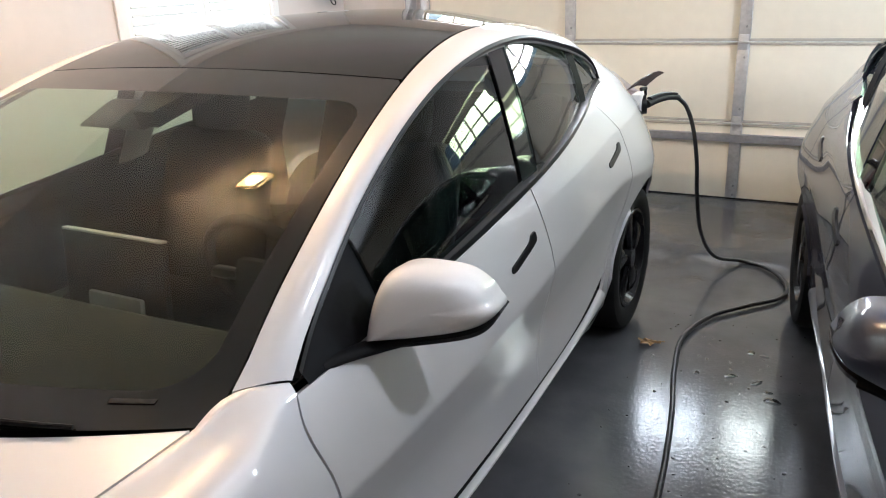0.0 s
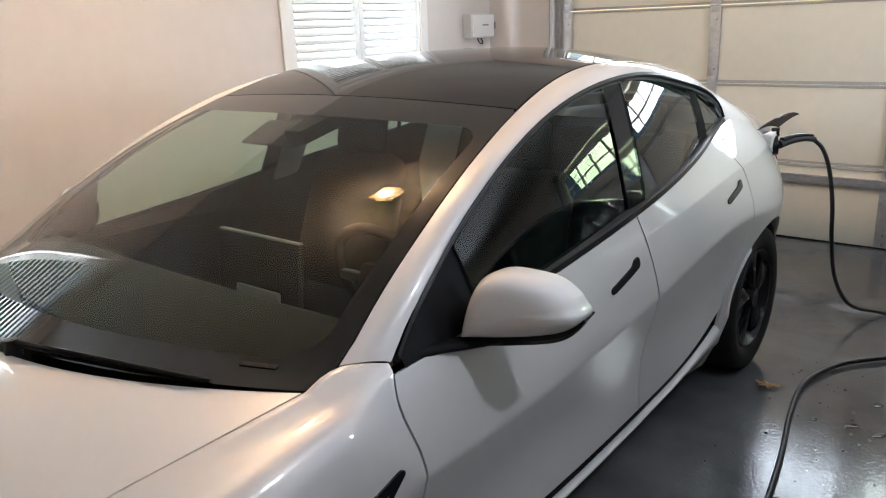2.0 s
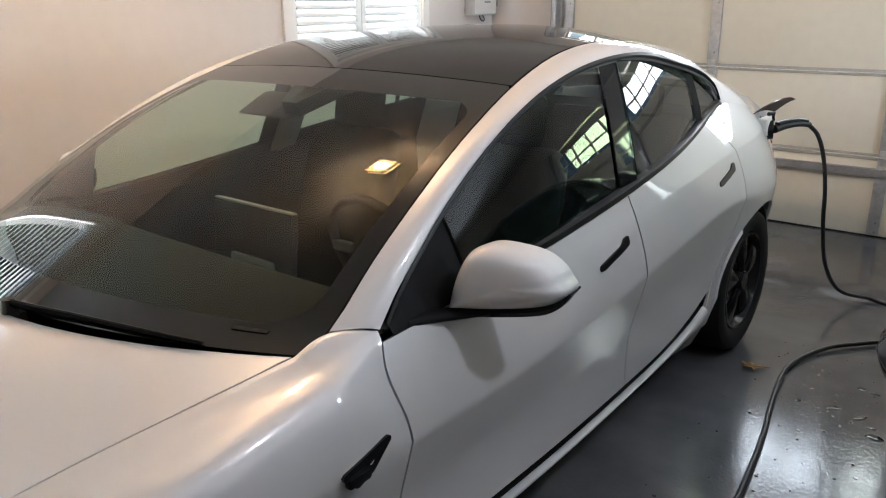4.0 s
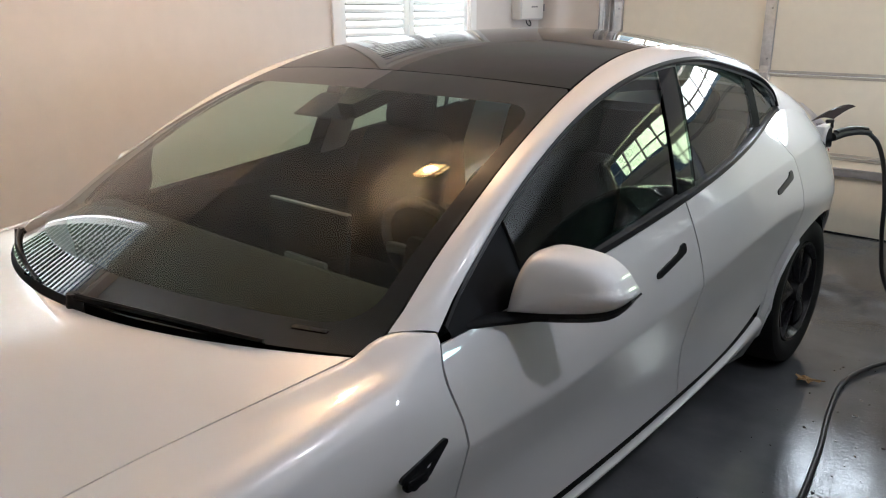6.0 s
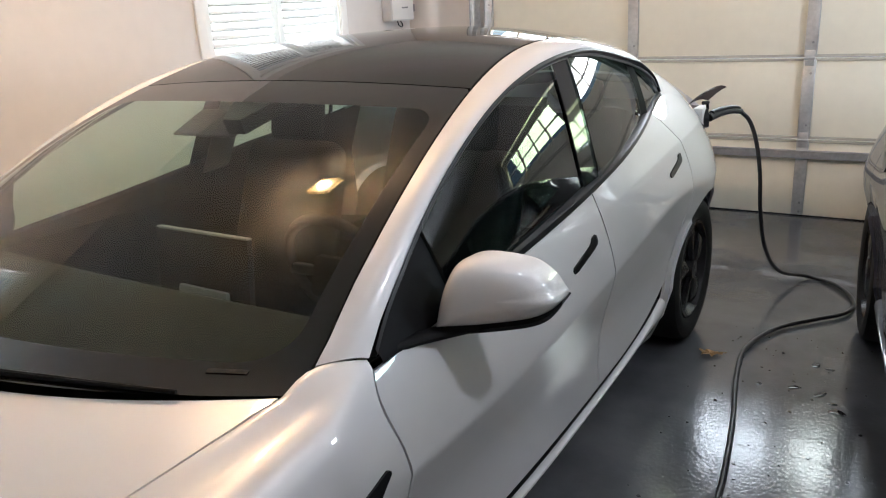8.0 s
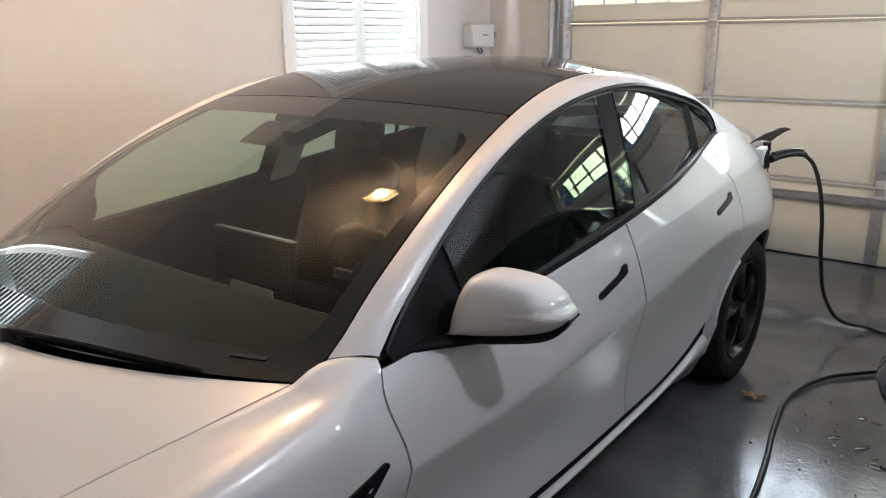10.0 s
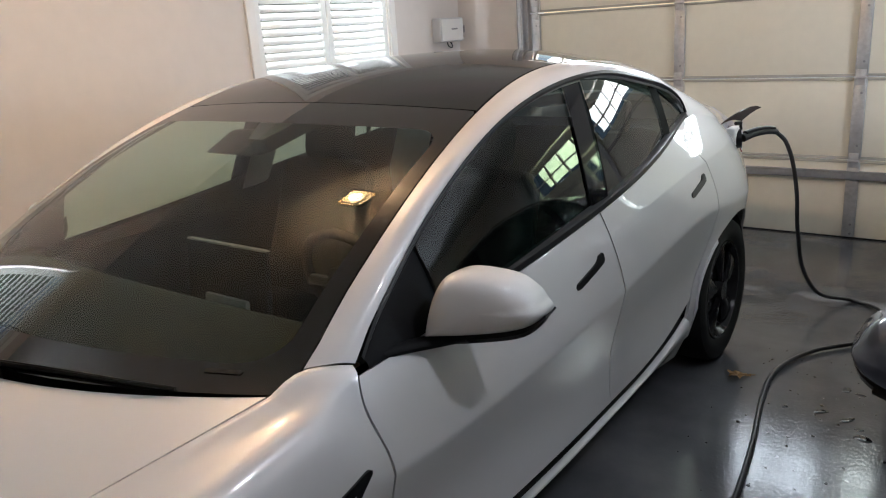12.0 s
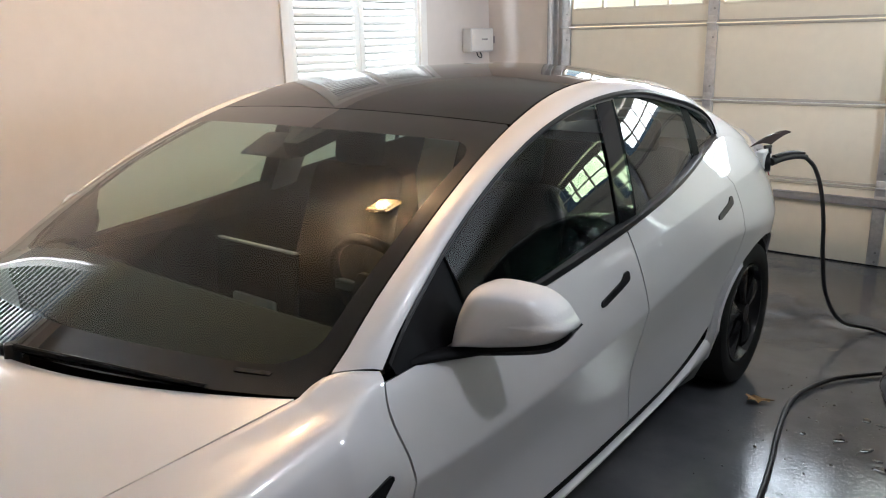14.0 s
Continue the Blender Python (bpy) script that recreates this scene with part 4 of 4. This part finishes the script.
        # camera repeater on the wing
        outline = [(0.474, 0.719), (0.466, 0.723), (0.455, 0.722), (0.402, 0.711), (0.338, 0.698), (0.331, 0.692), (0.334, 0.684), (0.345, 0.672), (0.366, 0.652), (0.376, 0.643), (0.385, 0.641), (0.421, 0.664), (0.473, 0.712)]
        bm = bmesh.new()
        t_ = [bm.verts.new((side * (flank(p, q) + 0.008), p, q)) for p, q in outline]
        l_ = [bm.verts.new((side * (flank(p, q) - 0.012), p, q)) for p, q in outline]
        bm.faces.new(t_)
        bm.faces.new(l_[::-1])
        for k in range(len(t_)):
            q = (k + 1) % len(t_)
            bm.faces.new((t_[k], t_[q], l_[q], l_[k]))
        cover_ = add("side_camera", bm, "gloss_black", wing, "black side camera housing", smooth=20)
        lens_ = box_bm((flank(0.37, 0.67) - 0.005, 0.345, 0.658), (flank(0.37, 0.67) + 0.016, 0.408, 0.684), 0.007)
        add("camera_hood", turn_bm(lens_, Matrix.Diagonal((side, 1, 1, 1))), "gloss_black", cover_)
        for y in (0.0, 2.875):
            wheel_parts(car, 0.885, y, side, cover, inv)

    # nose and tail
    for nm, y0, y1, zt in (("front_bumper", -0.70, -0.86, 0.67), ("rear_bumper", 3.70, 3.86, 0.97)):
        grid = []
        for i in range(9):
            s = i / 8
            z = lerp(0.20, zt, s)
            y = y1 + (y0 - y1) * (abs(2 * s - 0.8) ** 2.5) * 0.45
            line = []
            for j in range(25):
                u = j / 12 - 1
                w = WIDTH(y0) + tuck(y0, z)
                line.append((w * math.copysign(abs(u) ** 0.8, u), lerp(y, y0, abs(u) ** 5), z))
            grid.append(line)
        add(nm, sheet_bm(grid, 0.01), paint)
    grid = [[(u * lerp(0.50, WIDTH(-0.70), t), -0.72 - 0.06 * (1 - abs(u) ** 3) * t, lerp(lerp(0.70, 0.66, u * u), 0.64, t)) for u in us] for t in (0, 0.5, 1)]
    add("front_panel", sheet_bm(grid, 0.01), paint)
    grid = [[(u * lerp(0.53, WIDTH(3.7), t), lerp(3.74, 3.72, t), lerp(lerp(1.10, 1.06, u * u), 0.94, t)) for u in us] for t in (0, 0.5, 1)]
    add("rear_panel", sheet_bm(grid, 0.01), paint)
    for side in (1, -1):
        lamp = [[(flank(y, z) + 0.004, y, z) for y in np.linspace(3.52, 3.69, 8)] for z in np.linspace(0.86, 0.97, 5)]
        add("tail_lamp", sheet_bm(lamp, 0.02, side), "tail")
        lamp = [[(WIDTH(y) * 0.93, y - 0.012, z) for y in np.linspace(-0.69, -0.40, 8)] for z in np.linspace(0.60, 0.70, 5)]
        add("head_lamp", sheet_bm(lamp, 0.02, side), "screen")

    # the cabin
    bm = box_bm((-0.72, 0.42, 0.40), (0.72, 0.68, 0.88), 0.05)
    add("dashboard", bm, "dash")
    top = [[(x, lerp(0.27 + 0.16 * (x / 0.72) ** 2, 0.66, t), lerp(0.905, 0.922, t) + 0.025 * math.sin(math.pi * t) - 0.03 * max(0, t - 0.85) / 0.15) for x in np.linspace(-0.73, 0.73, 25)] for t in np.linspace(0, 1, 10)]
    add("dashboard_top", sheet_bm(top, 0.02), "dash")
    add("dashboard_strip", box_bm((-0.70, 0.675, 0.80), (0.70, 0.695, 0.868), 0.006), "wood", car, "pale wood dashboard strip")
    tilt = Matrix.Translation((0.0, 0.86, 0.868)) @ Matrix.Rotation(radians(-6), 4, "X")
    touch = add("touch_screen", turn_bm(box_bm((-0.19, -0.012, -0.115), (0.19, 0.012, 0.112), 0.008), tilt), "screen")
    add("screen_rim", turn_bm(box_bm((-0.188, -0.011, 0.108), (0.188, 0.011, 0.1145), 0.003), tilt), "dull_grey", touch, "pale rim along the top of the screen")
    add("screen_mount", turn_bm(box_bm((-0.085, -0.03, -0.12), (0.115, -0.011, -0.045), 0.008), tilt), "dull_grey", touch, "pale grey mount behind the screen")
    bm = bmesh.new()
    ring = [(0.38 + 0.185 * math.cos(k * math.tau / 32), 1.02 - 0.06 * math.sin(k * math.tau / 32), 0.86 + 0.172 * math.sin(k * math.tau / 32)) for k in range(33)]
    wheel = add("steering_wheel", tube_bm(ring, 0.016, 10), "cloth")
    add("hub", turn_bm(box_bm((-0.09, -0.02, -0.06), (0.09, 0.03, 0.06), 0.02), Matrix.Translation((0.38, 1.0, 0.85)) @ Matrix.Rotation(radians(-18), 4, "X")), "cloth", wheel)
    add("spoke", box_bm((0.21, 0.99, 0.845), (0.55, 1.02, 0.875), 0.008), "trim_black", wheel)
    for x in (-0.38, 0.38):
        seat_parts(car, x, 1.28, inv)
    add("rear_bench", box_bm((-0.64, 2.02, 0.36), (0.64, 2.52, 0.58), 0.06), "cloth")
    bb = turn_bm(box_bm((-0.62, -0.07, 0), (0.62, 0.07, 0.62), 0.06), Matrix.Translation((0, 2.5, 0.52)) @ Matrix.Rotation(radians(-24), 4, "X"))
    add("rear_backrest", bb, "cloth")
    for x in (-0.38, 0.38):
        add("rear_headrest", turn_bm(box_bm((-0.13, -0.04, 0), (0.13, 0.04, 0.15), 0.035), Matrix.Translation((x, 2.66, 1.07)) @ Matrix.Rotation(radians(-15), 4, "X")), "cloth")
    shelf = [[(u * 0.60, lerp(2.78, 3.35, t), 1.045) for u in us] for t in (0, 0.5, 1)]
    add("parcel_shelf", sheet_bm(shelf, 0.02), "cloth")
    add("cabin_floor", box_bm((-0.80, 0.45, 0.25), (0.80, 2.75, 0.29)), "cloth")
    # rear-view mirror with its camera pod
    pod = []
    for k in range(6):
        t = k / 5
        half, mid = lerp(0.17, 0.05, t), lerp(0.0, 0.05, t)
        pod.append([tuple(np.array(windscreen(mid + half * u, lerp(0.97, 0.80, t))) - (0, 0, 0.012)) for u in (-1, -0.5, 0, 0.5, 1)])
    add("camera_pod", sheet_bm(pod, 0.045), "trim_black")
    mir = box_bm((-0.15, -0.014, -0.040), (0.13, 0.014, 0.040), 0.012, segments=3)
    for v in mir.verts:
        k = (v.co.z + 0.04) / 0.08
        v.co.x += k * (0.13 if v.co.x < 0 else 0.04)
        v.co.y += 0.03 * k
    turn_bm(mir, Matrix.Translation((-0.175, 1.08, 1.25)))
    add("rear_view_mirror", mir, "plastic")
    # wipers
    for x0, y0, x1, y1 in ((0.13, 0.11, 0.62, 0.2), (-0.60, 0.28, -0.05, 0.115)):
        line = []
        for k in range(12):
            t = k / 11
            x = lerp(x0, x1, t)
            u = x / 0.79
            w = windscreen(u, 0.004 + 0.012 * math.sin(math.pi * t))
            line.append((w[0], w[1] - 0.004, w[2] + 0.005))
        arm = add("wiper", tube_bm(line, lambda t: 0.0085 - 0.004 * t, 8), "matte_black", car, "black wiper blade")
        p = line[0]
        add("wiper_pivot", cyl_bm((p[0], p[1], p[2] - 0.03), (p[0], p[1], p[2] + 0.008), 0.019, 0.014, 14), "trim_black", arm)
    st = [[windscreen(u, v) for u in (0.80, 0.83, 0.86, 0.885)] for v in (0.054, 0.064)]
    st = [[(a, b, c + 0.003) for a, b, c in r] for r in st]
    add("serial_label", sheet_bm(st, 0.001), "faint", band, "worn dark serial label under the windscreen")
    car.matrix_basis = place
    return car


M["tail_dark"] = material("dark_gloss_flap", (0.06, 0.045, 0.04), 0.15, coat=0.6)
M["tail"] = material("red_lamp_lens", (0.25, 0.01, 0.012), 0.15, coat=0.8)
white_car = sedan("electric_sedan", "pearl white electric sedan with black glass roof, charging in a garage", "paint_white", pose(0, 0, 0), "trim_black", "side_glass", "rim")
grey_car = sedan("sedan", "dark blue-grey sedan with bright chrome window trim beside the white car", "paint_dark", pose(2.81, 0.466, 0, 0, 0, 7.5), "chrome", "side_glass", "rim", 0.2, -0.22)


# ---------------------------------------------------------------- charging gear
flap = thing("charge_port_door", "open charge port door hinged over the car's charge socket", "charge door", (0.79, 3.18, 1.05))
grid = []
for i in range(7):
    s = i / 6
    line = []
    for j in range(7):
        t = j / 6
        w = (t - 0.5) * (0.15 - 0.05 * s * s)
        line.append((0.005 + 0.065 * s + 0.35 * w, 0.0 + 0.14 * s + w * 0.85, 0.005 + 0.085 * s - 0.035 * s * s + 0.012 * math.sin(math.pi * t)))
    grid.append(line)
part("door_leaf", sheet_bm(grid, 0.006), "tail_dark", flap, "dark gloss inner face")
part("hinge_arm", tube_bm([(0.02, 0.01, 0.0), (0.035, 0.04, 0.0), (0.03, 0.06, -0.03), (0.01, 0.05, -0.06)], 0.009, 10), "trim_black", flap)
part("socket", cyl_bm((-0.03, 0.03, -0.08), (0.035, 0.055, -0.075), 0.05, 0.046, 24), "trim_black", flap, "black charge socket")
part("seal", box_bm((-0.02, -0.02, -0.11), (0.028, 0.09, -0.02), 0.01), "grey_plastic", flap)

plug = thing("charging_connector", "black charging connector plugged into the white car", "charging connector", (0.83, 3.24, 0.975))
line = smooth_line([(0.0, 0.0, 0.0), (0.035, 0.06, 0.014), (0.075, 0.12, 0.018), (0.11, 0.175, 0.008)], 14)
part("grip", tube_bm(line, lambda t: 0.022 - 0.008 * t, 14, flat=0.9), "plastic", plug)
line = [(p[0], p[1], p[2] + 0.017) for p in line[1:-1]]
part("top_shell", tube_bm(line, lambda t: 0.017 - 0.006 * t, 10, flat=0.7), "trim_black", plug, "glossy black top shell")

cable_line = smooth_line([(0.935, 3.41, 0.985), (0.975, 3.45, 0.93), (1.01, 3.47, 0.82), (1.035, 3.48, 0.66), (1.045, 3.50, 0.48), (1.07, 3.56, 0.26), (1.13, 3.70, 0.09),
                          (1.25, 3.88, 0.016), (1.40, 3.80, 0.016), (1.50, 3.60, 0.016), (1.49, 3.42, 0.016), (1.36, 3.26, 0.016), (1.22, 3.08, 0.016), (1.14, 2.80, 0.016), (1.165, 2.50, 0.016), (1.225, 2.16, 0.016),
                          (1.27, 1.83, 0.016), (1.29, 1.62, 0.016), (1.33, 1.2, 0.016), (1.36, 0.6, 0.016), (1.30, -0.3, 0.016), (0.9, -1.4, 0.016), (0.7, -2.3, 0.016)], 220)
cable = tagged(part("charging_cable", tube_bm(cable_line, 0.0100, 10), "cable"), "thick black charging cable looped across the floor", "cable")


# ---------------------------------------------------------------- wall box near the corner
boxy = thing("wall_box", "small white electronics box mounted on the wall", "wall box", (LEFT, 4.985, 1.55))
part("housing", box_bm((0.002, -0.165, -0.10), (0.10, 0.165, 0.10), 0.014, segments=3), "grey_plastic", boxy)
part("lid", box_bm((0.098, -0.15, -0.088), (0.106, 0.15, 0.088), 0.004), "white", boxy)
for k in range(3):
    part("label_bar", box_bm((0.105, -0.02 + 0.03 * k, 0.0), (0.1075, 0.005 + 0.03 * k, 0.012), 0), "steel_dark", boxy)
part("latch", box_bm((0.085, 0.155, -0.03), (0.108, 0.172, 0.03), 0.004), "steel_dark", boxy)
part("cord", tube_bm(smooth_line([(0.05, -0.02, -0.098), (0.05, 0.0, -0.135), (0.045, 0.05, -0.15), (0.03, 0.08, -0.13), (0.01, 0.08, -0.10)], 14), 0.005, 8), "cable", boxy, "short black cord")


# ---------------------------------------------------------------- ceiling lamp
def ceiling_lamp(x, y):
    lamp = thing("ceiling_lamp", "lit square lantern lamp with a dark frame on the ceiling", "lamp", (x, y, HIGH))
    part("base", box_bm((-0.075, -0.075, -0.018), (0.075, 0.075, -0.001), 0.004), "lamp_frame", lamp)
    glass = part("shade", box_bm((-0.068, -0.068, -0.094), (0.068, 0.068, -0.03), 0.003), "lamp_glass", lamp, "glowing warm glass shade")
    glass.visible_shadow = False
    core = bmesh.new()
    bmesh.ops.create_uvsphere(core, u_segments=20, v_segments=12, radius=0.034, matrix=Matrix.Translation((0, 0, -0.058)) @ Matrix.Diagonal((1.1, 1.1, 0.8, 1)))
    hot = part("lamp_bulb", core, "hot_bulb", lamp, "white-hot bulb behind the glass")
    hot.visible_shadow = False
    bm = bmesh.new()
    for a in (-0.072, 0.072):
        for b in (-0.072, 0.072):
            box_bm((a - 0.007, b - 0.007, -0.10), (a + 0.007, b + 0.007, -0.016), 0.0015, bm)
        for z in (-0.1, -0.035):
            box_bm((a - 0.006, -0.072, z), (a + 0.006, 0.072, z + 0.010), 0.0015, bm)
            box_bm((-0.072, a - 0.006, z), (0.072, a + 0.006, z + 0.010), 0.0015, bm)
    part("cage", bm, "lamp_frame", lamp)
    bulb = new("bulb", bpy.data.lights.new("bulb", "POINT"))
    bulb.data.energy, bulb.data.color, bulb.data.shadow_soft_size = 76, (1.0, 0.60, 0.30), 0.035
    bulb.location = (x, y, HIGH - 0.085)
    return lamp


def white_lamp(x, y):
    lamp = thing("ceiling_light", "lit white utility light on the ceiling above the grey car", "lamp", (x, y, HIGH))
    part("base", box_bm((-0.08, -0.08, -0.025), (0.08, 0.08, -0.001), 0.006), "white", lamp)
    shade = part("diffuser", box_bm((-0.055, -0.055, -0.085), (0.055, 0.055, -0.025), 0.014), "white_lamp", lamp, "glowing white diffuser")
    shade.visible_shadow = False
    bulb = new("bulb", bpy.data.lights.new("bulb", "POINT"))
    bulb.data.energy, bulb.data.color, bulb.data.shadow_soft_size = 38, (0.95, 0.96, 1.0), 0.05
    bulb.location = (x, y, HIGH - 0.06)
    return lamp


ceiling_lamp(-0.34, 1.30)
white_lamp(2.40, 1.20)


# ---------------------------------------------------------------- dry leaf on the floor
def dry_leaf(x, y, turn, size):
    bm = bmesh.new()
    n = 22
    mid = bm.verts.new((0, 0, 0.012))
    ring = []
    for k in range(n):
        a = math.tau * k / n
        r = size * (0.55 + 0.45 * abs(math.cos(1.5 * a)) ** 0.8) * (0.85 + 0.3 * random.random())
        ring.append(bm.verts.new((r * math.cos(a), 0.62 * r * math.sin(a), 0.004 + 0.018 * random.random())))
    for k in range(n):
        bm.faces.new((mid, ring[k], ring[(k + 1) % n]))
    ob = thing("dry_leaf", "curled dry brown leaf lying on the floor", "leaf", (x, y, 0.002))
    ob.rotation_euler = (0, 0, turn)
    part("blade", bm, "leaf", ob)
    part("stem", tube_bm([(size * 0.7, 0, 0.006), (size * 1.1, 0.004, 0.01), (size * 1.45, 0.015, 0.006)], 0.0018, 6), "leaf", ob)


dry_leaf(1.01, 2.70, 0.4, 0.052)


# ---------------------------------------------------------------- wet spots and drops on the floor
M["water"] = material("standing_water", (0.03, 0.032, 0.036), 0.02, specular=0.5)


def wet_spot(bm, x, y, size, long, turn):
    """A shallow blob of water with an uneven rim."""
    n = 18
    rim, top = [], []
    lobes = [random.uniform(0.7, 1.15) for _ in range(n)]
    for k in range(n):
        a = math.tau * k / n
        r = size * (lobes[k] + lobes[k - 1] + lobes[(k + 1) % n]) / 3
        px, py = r * math.cos(a), long * r * math.sin(a)
        qx, qy = px * math.cos(turn) - py * math.sin(turn), px * math.sin(turn) + py * math.cos(turn)
        rim.append(bm.verts.new((x + qx, y + qy, 0.0004)))
        top.append(bm.verts.new((x + 0.8 * qx, y + 0.8 * qy, 0.0022)))
    for k in range(n):
        q = (k + 1) % n
        bm.faces.new((rim[k], rim[q], top[q], top[k]))
    bm.faces.new(top)


random.seed(11)
bm = bmesh.new()
for x, y, size in ((1.43, 2.79, 0.028), (1.485, 2.775, 0.022), (1.38, 2.55, 0.03), (1.48, 2.53, 0.036), (1.555, 2.41, 0.034), (1.25, 2.525, 0.018), (1.39, 2.56, 0.02), (1.53, 2.47, 0.02)):
    wet_spot(bm, x, y, size, random.uniform(0.45, 0.8), random.uniform(0, 3.1))
for k in range(90):
    wet_spot(bm, random.uniform(1.0, 1.75), random.uniform(1.5, 3.1), random.choice((0.003, 0.004, 0.005, 0.008)), random.uniform(0.5, 1.0), random.uniform(0, 3.1))
tagged(part("water_drops", bm, "water"), "scattered water drops and small wet spots on the epoxy floor", "water", kind="stuff")
